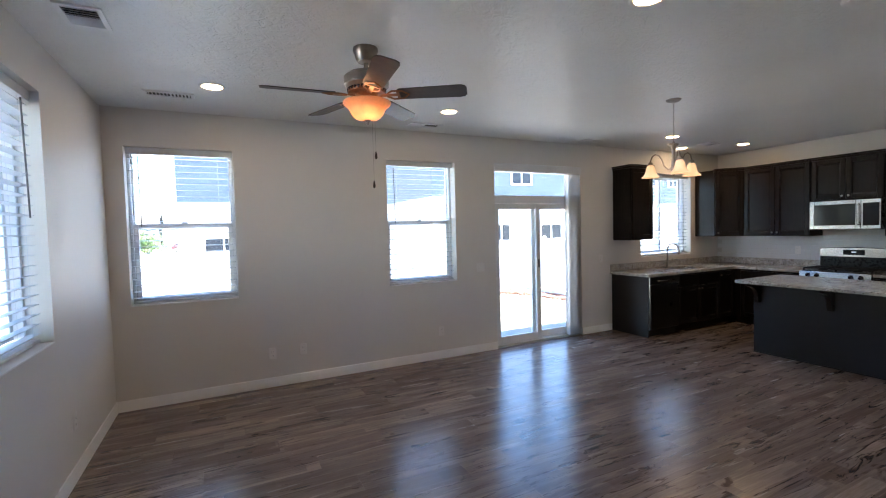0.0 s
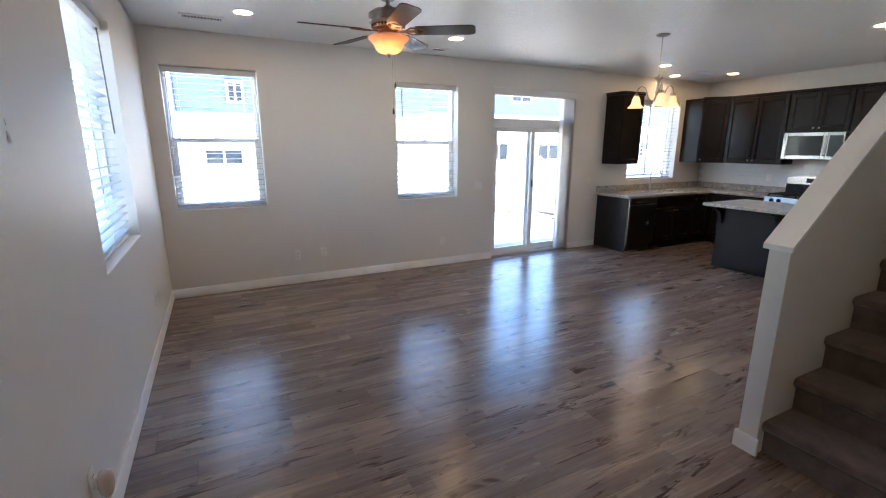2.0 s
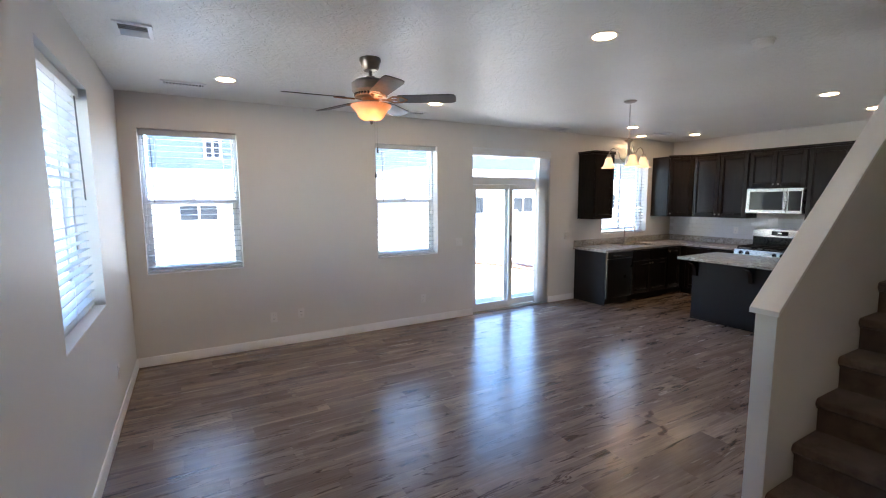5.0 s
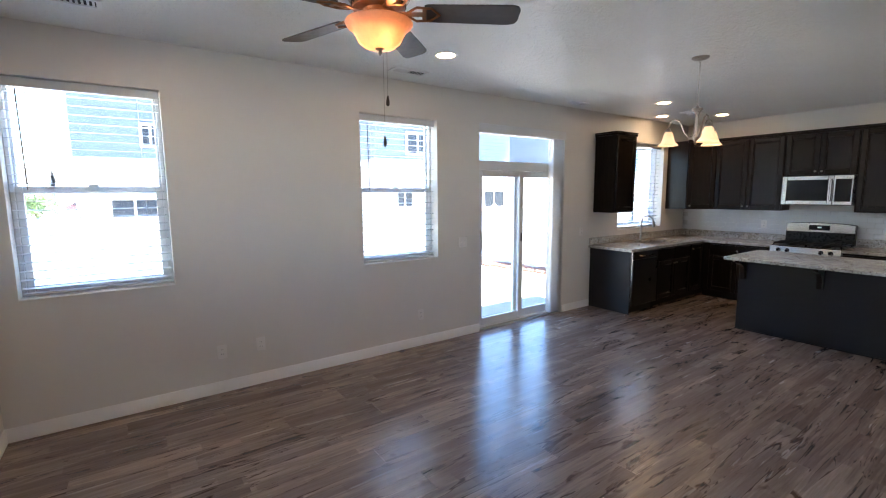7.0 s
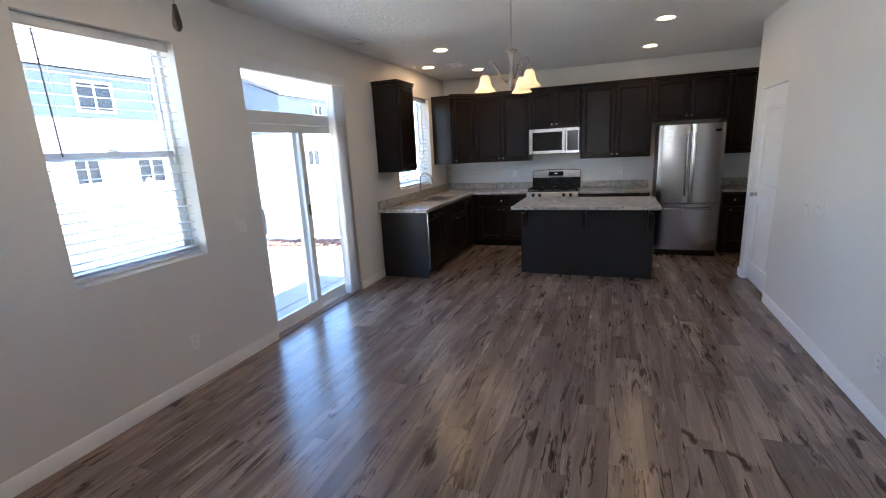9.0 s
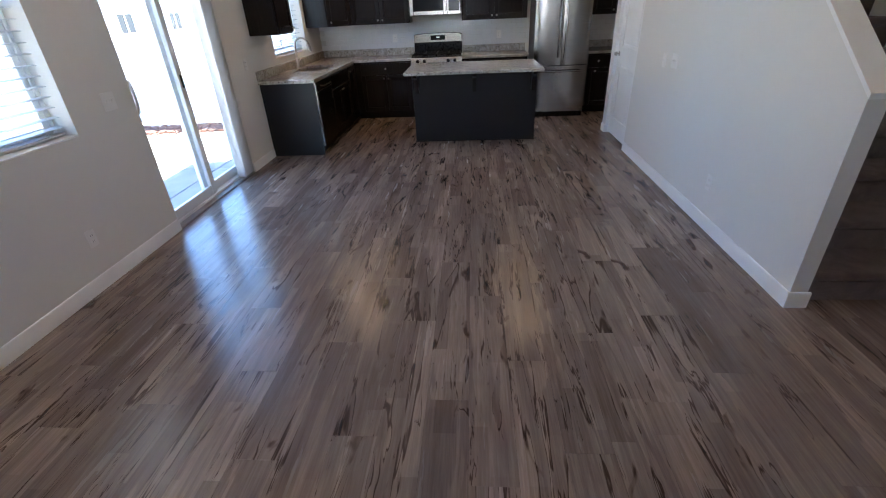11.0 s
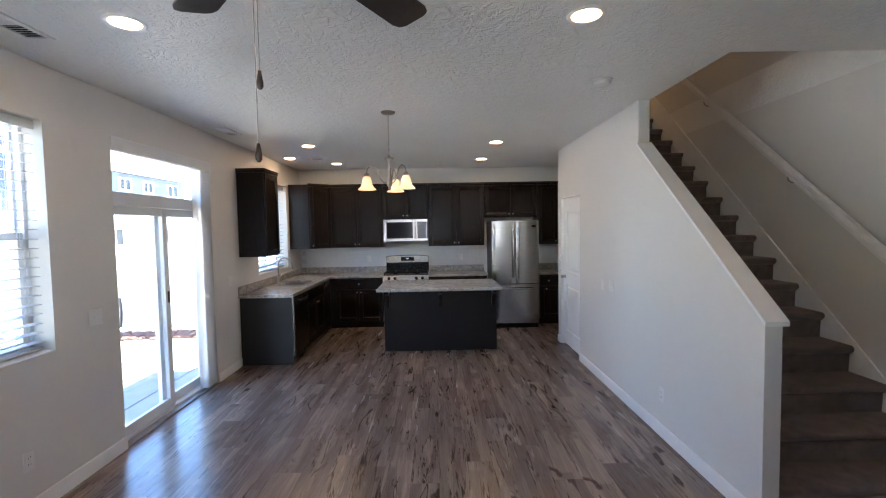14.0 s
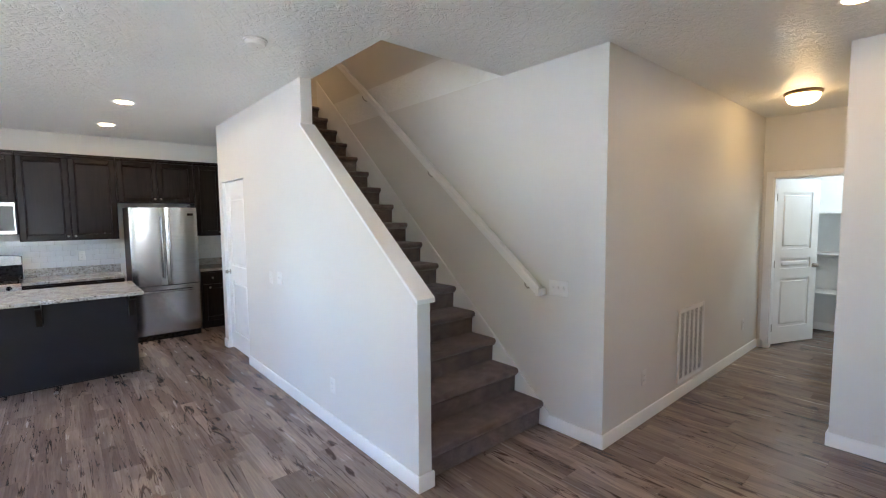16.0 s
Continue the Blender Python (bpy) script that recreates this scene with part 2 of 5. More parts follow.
def plank_wood():
    m, nt, b = shader("floor_plank_wood")
    vec = world_coords(nt, (1, 1, 1), True)

    def stretched(sx, sy):
        mp = nt.nodes.new("ShaderNodeMapping")
        mp.inputs["Scale"].default_value = (sx, sy, 1.0)
        nt.links.new(vec, mp.inputs["Vector"])
        return mp.outputs["Vector"]

    strips = nt.nodes.new("ShaderNodeTexBrick")
    strips.offset, strips.squash = 0.37, 1.0
    for key, value in (("Scale", 1.0), ("Mortar Size", 0.0), ("Brick Width", 0.61), ("Row Height", 0.0952), ("Bias", 0.0)):
        strips.inputs[key].default_value = value
    strips.inputs["Color1"].default_value, strips.inputs["Color2"].default_value = (0, 0, 0, 1), (1, 1, 1, 1)
    nt.links.new(vec, strips.inputs["Vector"])
    tone = ramp(nt, strips.outputs["Color"], [(0.0, (0.218, 0.172, 0.144)), (0.5, (0.256, 0.205, 0.174)), (1.0, (0.312, 0.256, 0.220))])
    figure = noise_tex(nt, stretched(0.6, 7.5), 1.0, 4, 0.56, 0.6)
    split = noise_tex(nt, stretched(1.0, 12.0), 1.0, 4, 0.55, 0.7)
    side = ramp(nt, figure, [(0.30, (0.74, 0.72, 0.71)), (0.488, (0.90, 0.88, 0.87)), (0.502, (1.16, 1.14, 1.12)), (0.66, (0.98, 0.97, 0.96)), (0.74, (1.22, 1.2, 1.18))])
    broad = ramp(nt, noise_tex(nt, stretched(1.1, 6.0), 1.0, 5, 0.6, 0.4), [(0.30, (0.70, 0.67, 0.65)), (0.48, (0.95, 0.94, 0.93)), (0.72, (1.16, 1.15, 1.14))])
    grain = ramp(nt, noise_tex(nt, stretched(3.5, 75.0), 1.0, 6, 0.72), [(0.32, (0.74, 0.71, 0.69)), (0.68, (1.12, 1.12, 1.12))])

    def crack(field, level, where, wide):
        """A dark wavy split that follows a level of the figure and swells and fades along it."""
        gap = calc(nt, "ABSOLUTE", calc(nt, "SUBTRACT", field, level))
        width = calc(nt, "MULTIPLY", calc(nt, "MAXIMUM", calc(nt, "SUBTRACT", where, 0.485), 0.0001), wide)
        return ramp(nt, calc(nt, "DIVIDE", gap, width), [(0.25, (0.25, 0.205, 0.185)), (0.6, (0.50, 0.46, 0.435)), (1.0, (1, 1, 1))])

    where_a = noise_tex(nt, stretched(1.9, 5.0), 1.0, 3, 0.6)
    where_b = noise_tex(nt, stretched(2.6, 7.0), 1.0, 3, 0.6)
    knot = ramp(nt, noise_tex(nt, stretched(3.2, 10.0), 1.0, 3, 0.5, 1.0), [(0.26, (0.28, 0.23, 0.205)), (0.30, (0.66, 0.62, 0.59)), (0.34, (1, 1, 1))])
    c = tone
    for layer in (side, broad, grain, crack(figure, 0.495, where_a, 0.15), crack(split, 0.56, where_b, 0.15), knot):
        c = mixed(nt, 1.0, c, layer, "MULTIPLY")
    info = nt.nodes.new("ShaderNodeObjectInfo")
    each = ramp(nt, info.outputs["Random"], [(0.0, (0.86, 0.85, 0.85)), (0.5, (0.98, 0.97, 0.96)), (1.0, (1.10, 1.08, 1.06))])
    nt.links.new(mixed(nt, 1.0, c, each, "MULTIPLY"), b.inputs["Base Color"])
    nt.links.new(ramp(nt, noise_tex(nt, stretched(2.0, 20.0), 1.0, 4), [(0.3, (0.19,) * 3), (0.7, (0.28,) * 3)]), b.inputs["Roughness"])
    b.inputs["Specular IOR Level"].default_value = 0.5
    bump(nt, b, noise_tex(nt, stretched(3.5, 75.0), 1.0, 5, 0.7), 0.16, 0.001)
    return m


def carpet_pile():
    m, nt, b = shader("carpet_pile")
    vec = world_coords(nt)
    broad = ramp(nt, noise_tex(nt, vec, 11, 5, 0.6), [(0.3, (0.135, 0.100, 0.090)), (0.7, (0.235, 0.180, 0.162))])
    fine = ramp(nt, noise_tex(nt, vec, 260, 2, 0.8), [(0.3, (0.55, 0.55, 0.55)), (0.7, (1.35, 1.32, 1.3))])
    nt.links.new(mixed(nt, 1.0, broad, fine, "MULTIPLY"), b.inputs["Base Color"])
    b.inputs["Roughness"].default_value = 0.95
    b.inputs["Specular IOR Level"].default_value = 0.1
    b.inputs["Sheen Weight"].default_value = 0.25
    bump(nt, b, noise_tex(nt, vec, 230, 3, 0.7), 0.9, 0.006)
    return m


def dark_wood():
    m, nt, b = shader("espresso_cabinet_wood")
    vec = world_coords(nt, (14, 14, 1.2))
    g = noise_tex(nt, vec, 3.0, 6, 0.65, 0.5)
    nt.links.new(ramp(nt, g, [(0.3, (0.006, 0.0043, 0.0038)), (0.7, (0.019, 0.0133, 0.0118))]), b.inputs["Base Color"])
    b.inputs["Roughness"].default_value = 0.29
    b.inputs["Specular IOR Level"].default_value = 0.2
    bump(nt, b, g, 0.12, 0.001)
    return m


def granite():
    m, nt, b = shader("speckled_granite")
    vec = world_coords(nt)
    base = ramp(nt, noise_tex(nt, vec, 14, 6, 0.7), [(0.3, (0.30, 0.275, 0.25)), (0.55, (0.52, 0.50, 0.465)), (0.75, (0.70, 0.68, 0.64))])
    vor = node(nt, "ShaderNodeTexVoronoi", Scale=95.0)
    nt.links.new(vec, vor.inputs["Vector"])
    chips = ramp(nt, vor.outputs["Color"], [(0.12, (0.10, 0.085, 0.08)), (0.3, (0.85, 0.83, 0.8)), (0.8, (1.1, 1.1, 1.1))])
    nt.links.new(mixed(nt, 0.75, base, chips, "MULTIPLY"), b.inputs["Base Color"])
    b.inputs["Roughness"].default_value = 0.16
    return m


def steel():
    m, nt, b = shader("brushed_steel")
    vec = world_coords(nt, (3, 3, 220))
    g = noise_tex(nt, vec, 1.0, 3)
    nt.links.new(ramp(nt, g, [(0.3, (0.37, 0.358, 0.345)), (0.7, (0.48, 0.465, 0.45))]), b.inputs["Base Color"])
    b.inputs["Metallic"].default_value = 1.0
    b.inputs["Roughness"].default_value = 0.22
    b.inputs["Anisotropic"].default_value = 0.6
    bump(nt, b, g, 0.015, 0.0003)
    return m


def pane_glass():
    m, nt, b = shader("window_glass")
    mix = nt.nodes.new("ShaderNodeMixShader")
    clear = nt.nodes.new("ShaderNodeBsdfTransparent")
    gloss = nt.nodes.new("ShaderNodeBsdfGlossy")
    gloss.inputs["Roughness"].default_value = 0.02
    clear.inputs["Color"].default_value = (0.97, 0.985, 0.99, 1)
    lw = node(nt, "ShaderNodeLayerWeight", Blend=0.5)
    power = node(nt, "ShaderNodeMath")
    power.operation = "POWER"
    power.inputs[1].default_value = 4.0
    nt.links.new(lw.outputs["Facing"], power.inputs[0])
    some = node(nt, "ShaderNodeMapRange")
    some.inputs["To Min"].default_value, some.inputs["To Max"].default_value = 0.02, 0.7
    nt.links.new(power.outputs[0], some.inputs["Value"])
    nt.links.new(some.outputs[0], mix.inputs[0])
    nt.links.new(clear.outputs[0], mix.inputs[1])
    nt.links.new(gloss.outputs[0], mix.inputs[2])
    nt.links.new(mix.outputs[0], nt.nodes["Material Output"].inputs["Surface"])
    return m


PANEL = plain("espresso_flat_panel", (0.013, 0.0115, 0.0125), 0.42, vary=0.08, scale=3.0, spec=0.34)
WALL = wall_paint("wall_paint_warm_white", (0.78, 0.765, 0.728))
CEIL = ceiling_paint()
TRIM = plain("white_trim_paint", (0.88, 0.878, 0.868), 0.33, vary=0.03, scale=3.0)
VINYL = plain("white_vinyl", (0.80, 0.81, 0.815), 0.35, vary=0.03, scale=4.0)
SLAT = plain("blind_slat_white", (0.68, 0.70, 0.715), 0.42, vary=0.03, scale=20.0)
FLOOR = plank_wood()
CARPET = carpet_pile()
DARK = dark_wood()
GRANITE = granite()
STEEL = steel()
GLASS = pane_glass()
NICKEL = plain("satin_nickel", (0.42, 0.395, 0.365), 0.3, 1.0, vary=0.08, scale=30.0)
CHROME = plain("polished_chrome", (0.75, 0.75, 0.75), 0.12, 1.0, vary=0.03)
BLACK = plain("black_enamel", (0.009, 0.009, 0.010), 0.28, vary=0.2, scale=12.0, spec=0.22)
IRON = plain("cast_iron", (0.012, 0.012, 0.012), 0.6, vary=0.2, scale=60.0, grain=0.3, spec=0.25)
DARKGLASS = plain("dark_glass", (0.012, 0.013, 0.015), 0.12, vary=0.1, spec=0.22)
PLATE = plain("white_plate_plastic", (0.83, 0.82, 0.795), 0.4, vary=0.02)
SLOT = plain("dark_slot", (0.03, 0.03, 0.03), 0.7, vary=0.1)
CANLIGHT = glow("recessed_lamp_glow", (1.0, 0.66, 0.38), 5.5)

C = 2.742          # ceiling height
NY = 4.945         # inner face of the window wall
WX = -0.90         # inner face of the west wall
EX = 7.80          # inner face of the kitchen wall
SY = 0.745         # stair partition, face to the room
PT = 0.095          # its thickness
TW = 0.21          # outer wall thickness

# ---- structure ----
W1 = (-0.748, 0.142, 0.950, 2.402)
W2 = (1.723, 2.604, 0.942, 2.395)
SD = (3.18, 4.64, -0.02, 2.385)
KW = (5.87, 7.07, 1.065, 2.38)
WW = (2.31, 3.495, 0.962, 2.442)
solid("wall_north", wall_geo("x", NY, NY + TW, WX - TW, EX + TW, -0.02, 5.6, [W1, W2, SD, KW]), WALL, "warm white painted drywall with window openings", "wall", kind="structure")
solid("wall_west", wall_geo("y", WX, WX - TW, -5.9, NY, -0.02, 5.6, [WW]), WALL, "warm white painted drywall beside a window", "wall", kind="structure")
solid("wall_east", wall_geo("y", EX, EX + TW, -5.9, NY, -0.02, 5.6), WALL, "warm white painted drywall behind the kitchen", "wall", kind="structure")
solid("wall_south", wall_geo("x", -1.72, -1.85, WX, 0.62, 0.0, C), WALL, "warm white painted drywall", "wall", kind="structure")
solid("hall_wall_west", wall_geo("y", 0.62, 0.50, -4.10, -1.852, 0.0, C), WALL, "warm white painted drywall along the hall", "wall", kind="structure")
solid("hall_wall_east", wall_geo("y", 1.64, 1.77, -5.9, -0.6205, 0.0, C), WALL, "warm white painted drywall with a return air grille", "wall", kind="structure")
HD = (0.74, 1.53, -0.02, 2.035)
solid("hall_wall_end", wall_geo("x", -4.10, -4.22, 0.50, 1.638, 0.0, C, [HD]), WALL, "warm white painted drywall round an open doorway", "wall", kind="structure")
solid("closet_wall_back", wall_geo("x", -5.65, -5.77, -0.6, 1.638, 0.0, C), TRIM, "white painted closet wall", "wall", kind="structure")
solid("closet_wall_west", wall_geo("y", -0.6, -0.72, -5.65, -4.22, 0.0, C), TRIM, "white painted closet wall", "wall", kind="structure")
solid("closet_wall_front", wall_geo("x", -4.10, -4.22, -0.6, 0.498, 0.0, C), TRIM, "white painted closet wall", "wall", kind="structure")
solid("outer_wall_south", wall_geo("x", -5.9, -6.07, WX - TW, EX + TW, -0.02, 5.6), WALL, "painted wall that closes the house", "wall", kind="structure")

# stair partition: a knee wall that climbs with the stair, then full height
K0, K1 = 2.098, 3.60
g = Geo()
g.prism([(K0, 0.0), (K0, 1.137), (K1, 2.346), (K1, C), (5.11, C), (5.11, 0.0)], "y", SY - PT, SY)
solid("stair_wall", g, WALL, "white knee wall that climbs beside the stair", "wall", kind="structure")
solid("pantry_wall", wall_geo("x", SY, SY - PT, 5.1105, 6.12, 0.0, C, [(5.155, 5.985, -0.02, 2.06)]), WALL, "white painted wall round the pantry door", "wall", kind="structure")
solid("pantry_end_wall", wall_geo("y", 6.12, 6.0, -0.48, SY - PT - 0.001, 0.0, C), WALL, "white painted wall end beside the kitchen", "wall", kind="structure")
solid("kitchen_wall_south", wall_geo("x", 0.02, -0.10, 6.122, EX, 0.0, C), WALL, "white painted wall beside the kitchen cabinets", "wall", kind="structure")
solid("stair_wall_south", wall_geo("x", -0.50, -0.62, 1.64, 6.6, 0.0, 5.5), WALL, "white painted wall along the stair with a handrail", "wall", kind="structure")
solid("upper_wall_north", wall_geo("x", SY - PT, SY, 2.56, 7.6, C + 0.33, 5.5), WALL, "painted wall of the upper stairwell", "wall", kind="structure")
solid("upper_wall_west", wall_geo("y", 2.56, 2.44, -0.50, SY - PT, C + 0.33, 5.5), WALL, "painted wall of the upper stairwell", "wall", kind="structure")
solid("upper_wall_east", wall_geo("y", 7.6, 7.7, -2.0, SY, C + 0.33, 5.5), WALL, "painted wall of the upper landing", "wall", kind="structure")
g = Geo().prism([(2.44, 5.5), (7.7, 5.5), (7.7, 5.58), (2.44, 5.58)], "y", -2.0, SY)
solid("upper_ceiling", g, CEIL, "painted ceiling above the stairwell", "ceiling", kind="structure")
# ceiling and upper floor with the stair opening
g = Geo()
OX0, OX1, OY0, OY1 = 2.56, 6.0, -0.499, SY - PT + 0.001
for a, b, c, d in ((WX - TW, -5.9, OX0, NY), (OX1, -5.9, EX + TW, NY), (OX0, -5.9, OX1, OY0), (OX0, OY1, OX1, NY)):
    g.box(a, b, C, c, d, C + 0.33)
solid("ceiling", g, CEIL, "white knockdown-textured drywall ceiling", "ceiling", kind="structure")
g = Geo().box(WX - TW, -6.07, 5.6, EX + TW, NY + TW, 5.7)
solid("roof_slab", g, CEIL, "roof deck that closes the house", "roof", kind="structure")


# ---- windows, doors and blinds ----
NORTH = Matrix.Translation((0, NY, 0))
WEST = Matrix(((0, -1, 0, WX), (1, 0, 0, 0), (0, 0, 1, 0), (0, 0, 0, 1)))


def local(m):
    g = Geo()
    g.m = m
    return g


def frame_ring(g, u0, u1, z0, z1, w, d0, d1, c=0.004, bottom=None):
    b = w if bottom is None else bottom
    g.box(u0, d0, z0, u0 + w, d1, z1, c)
    g.box(u1 - w, d0, z0, u1, d1, z1, c)
    g.box(u0 + w, d0 + 0.001, z1 - w, u1 - w, d1 - 0.001, z1, c)
    g.box(u0 + w, d0 + 0.001, z0, u1 - w, d1 - 0.001, z0 + b, c)
    return g


def pane(parent, m, u0, u1, z0, z1, d):
    ob = part("pane", local(m).box(u0, d, z0, u1, d + 0.006, z1), GLASS, parent)
    ob.visible_shadow = False
    return ob


def window(name, m, opening, slider=False):
    u0, u1, z0, z1 = opening
    cx = m @ Vector(((u0 + u1) / 2, 0.12, z0))
    w = thing(name, *cx, "white vinyl window with clear glass in a drywall opening", "window", kind="structure")
    fr = part("window_frame", frame_ring(local(m), u0, u1, z0, z1, 0.028, 0.125, 0.205), VINYL, w)
    if slider:
        um = (u0 + u1) / 2
        part("sash", frame_ring(local(m), u0 + 0.045, um + 0.02, z0 + 0.045, z1 - 0.045, 0.04, 0.132, 0.165), VINYL, w)
        part("sash", frame_ring(local(m), um - 0.02, u1 - 0.045, z0 + 0.045, z1 - 0.045, 0.04, 0.167, 0.20), VINYL, w)
        pane(w, m, u0 + 0.08, um - 0.015, z0 + 0.08, z1 - 0.08, 0.145)
        pane(w, m, um + 0.015, u1 - 0.08, z0 + 0.08, z1 - 0.08, 0.18)
    else:
        zm = z0 + (z1 - z0) * 0.5
        low = part("sash", frame_ring(local(m), u0 + 0.028, u1 - 0.028, z0 + 0.028, zm + 0.025, 0.042, 0.132, 0.165), VINYL, w)
        part("sash_lock", local(m).box((u0 + u1) / 2 - 0.03, 0.12, zm + 0.024, (u0 + u1) / 2 + 0.03, 0.155, zm + 0.04, 0.004), VINYL, low)
        part("sash", frame_ring(local(m), u0 + 0.028, u1 - 0.028, zm - 0.025, z1 - 0.028, 0.016, 0.167, 0.20), VINYL, w)
        pane(w, m, u0 + 0.068, u1 - 0.068, z0 + 0.068, zm - 0.015, 0.145)
        pane(w, m, u0 + 0.04, u1 - 0.04, zm - 0.012, z1 - 0.04, 0.18)
    part("window_sill", local(m).box(u0 + 0.002, -0.004, z0 - 0.004, u1 - 0.002, 0.126, z0 + 0.006, 0.003), TRIM, w)
    return w


def slat_mesh(u0, u1, depth, tilt):
    g = Geo()
    prof = []
    ca, sa = math.cos(tilt), math.sin(tilt)
    for i in range(5):
        s = -1 + i * 0.5
        prof.append((s * depth / 2, 0.0022 * (1 - s * s) + 0.0012))
    for i in range(4, -1, -1):
        s = -1 + i * 0.5
        prof.append((s * depth / 2, 0.0022 * (1 - s * s) - 0.0012))
    prof = [(a * ca - b * sa, a * sa + b * ca) for a, b in prof]
    g.prism(prof, "x", u0, u1)
    return g


def window_blind(m, opening, tilt, label, wand_u=None, stagger=0.0):
    u0, u1, z0, z1 = opening
    u0, u1 = u0 + 0.008, u1 - 0.008
    base = m @ Vector(((u0 + u1) / 2, 0.045, z0))
    b = thing("window_blind", *base, label, "blind", "window blinds")
    part("valance", local(m).box(u0, 0.042, z1 - 0.062, u1, 0.052, z1 - 0.004, 0.003), SLAT, b)
    part("head_rail", local(m).box(u0 + 0.005, 0.056, z1 - 0.052, u1 - 0.005, 0.11, z1 - 0.006, 0.002), SLAT, b)
    zt, zb = z1 - 0.092, z0 + 0.062
    n = round((zt - zb) / 0.0585)
    g = slat_mesh(u0 + 0.004, u1 - 0.004, 0.062, tilt)
    g2 = local(m)
    g2.add([(p[0], p[1] + 0.085, p[2] + zb) for p in g.v], g.f)
    first = part("slat", g2, SLAT, b)
    rnd = random.Random(int(u0 * 1000) + 7)
    for i in range(1, n + 1):
        s = first.copy()
        scene.collection.objects.link(s)
        s.location = (rnd.uniform(-0.0015, 0.0015), 0, i * (zt - zb) / n + rnd.uniform(-0.0012, 0.0012))
    part("bottom_rail", local(m).box(u0 + 0.004, 0.06, z0 + 0.012, u1 - 0.004, 0.11, z0 + 0.03, 0.004), SLAT, b)
    for k in (0.12, 0.5, 0.88) if u1 - u0 > 1.0 else (0.15, 0.85):
        u = u0 + (u1 - u0) * k
        part("ladder_cord", local(m).tube([(u, 0.0525, z0 + 0.02), (u, 0.0525, z1 - 0.05)], 0.0012, 5).tube([(u, 0.1175, z0 + 0.02), (u, 0.1175, z1 - 0.05)], 0.0012, 5), SLAT, b)
    if wand_u is not None:
        part("tilt_wand", local(m).tube([(wand_u, 0.048, z1 - 0.07), (wand_u + 0.006, 0.04, z0 + (z1 - z0) * 0.5)], 0.0045, 6), WAND, b, "clear plastic tilt wand, coloured dark as if backlit")
    return b


# The wand's dark grey has its backlit shade put into the colour.
WAND = plain("backlit_dark_plastic", (0.16, 0.16, 0.16), 0.25)
window("window_1", NORTH, W1)
window("window_2", NORTH, W2)
window("window_3", NORTH, KW, True)
window("window_4", WEST, WW, True)
window_blind(NORTH, W1, radians(3), "white faux-wood blind lowered with open slats", W1[0] + 0.10)
window_blind(NORTH, W2, radians(3), "white faux-wood blind lowered with open slats", W2[0] + 0.10)
window_blind(NORTH, KW, radians(8), "white faux-wood blind lowered over the sink window")
window_blind(WEST, WW, radians(-5), "white faux-wood blind lowered with open slats", WW[1] - 0.12)

# sliding patio door with its transom
u0, u1, z0, z1 = SD
pd = thing("sliding_door", (u0 + u1) / 2, NY + 0.12, 0, "white vinyl sliding glass patio door with a transom", "sliding door", kind="structure")
g = local(NORTH)
frame_ring(g, u0, u1, 0.0, z1, 0.04, 0.07, 0.168, bottom=0.03)
g.box(u0 + 0.04, 0.071, 1.90, u1 - 0.04, 0.166, 2.01, 0.005)
part("door_frame", g, VINYL, pd)
part("threshold", local(NORTH).box(u0, 0.0, -0.015, u1, 0.069, 0.012, 0.004), NICKEL, pd, "dark metal threshold strip")
um = (u0 + u1) / 2
left = part("door_panel", frame_ring(local(NORTH), u0 + 0.04, um + 0.06, 0.032, 1.898, 0.072, 0.078, 0.115, bottom=0.09), VINYL, pd)
right = part("door_panel", frame_ring(local(NORTH), um - 0.06, u1 - 0.04, 0.032, 1.898, 0.072, 0.122, 0.16, bottom=0.09), VINYL, pd)
for par, a, b, d in ((left, u0 + 0.10, um - 0.01, 0.095), (right, um + 0.01, u1 - 0.10, 0.14)):
    pane(par, NORTH, a, b, 0.12, 1.838, d)
pane(pd, NORTH, u0 + 0.038, u1 - 0.038, 2.008, z1 - 0.038, 0.12)
pts = [(u0 + 0.072, 0.078, 0.93), (u0 + 0.072, 0.045, 0.95), (u0 + 0.072, 0.034, 1.03), (u0 + 0.072, 0.034, 1.09), (u0 + 0.072, 0.045, 1.17), (u0 + 0.072, 0.078, 1.19)]
part("door_handle", local(NORTH).tube(pts, 0.011, 8).box(u0 + 0.055, 0.072, 0.90, u0 + 0.09, 0.08, 1.22, 0.003), VINYL, left)
part("pull", local(NORTH).box(um + 0.015, 0.066, 1.02, um + 0.032, 0.08, 1.13, 0.003), SLOT, left, "small dark pull")

vb = thing("vertical_blind", 4.5, NY + 0.04, 0, "off-white vertical blind drawn aside by the patio door", "blind")
part("head_rail", local(NORTH).box(u0 + 0.006, 0.004, 2.312, u1 - 0.006, 0.066, 2.378, 0.004), VINYL, vb)
part("valance", local(NORTH).box(u0 - 0.006, -0.014, 2.318, u1 + 0.008, -0.003, 2.412, 0.003).box(u0 - 0.006, -0.0135, 2.4125, u1 + 0.008, -0.0005, 2.418, 0.002), VINYL, vb, "white dust-cover valance")
g = Geo()
prof = [(0.002 * 0 + 0.007 * (1 - (s / 4) ** 2), 0.089 * (s + 4) / 8) for s in range(-4, 5)]
prof += [(a + 0.0016, b) for a, b in reversed(prof)]
vane = local(NORTH)
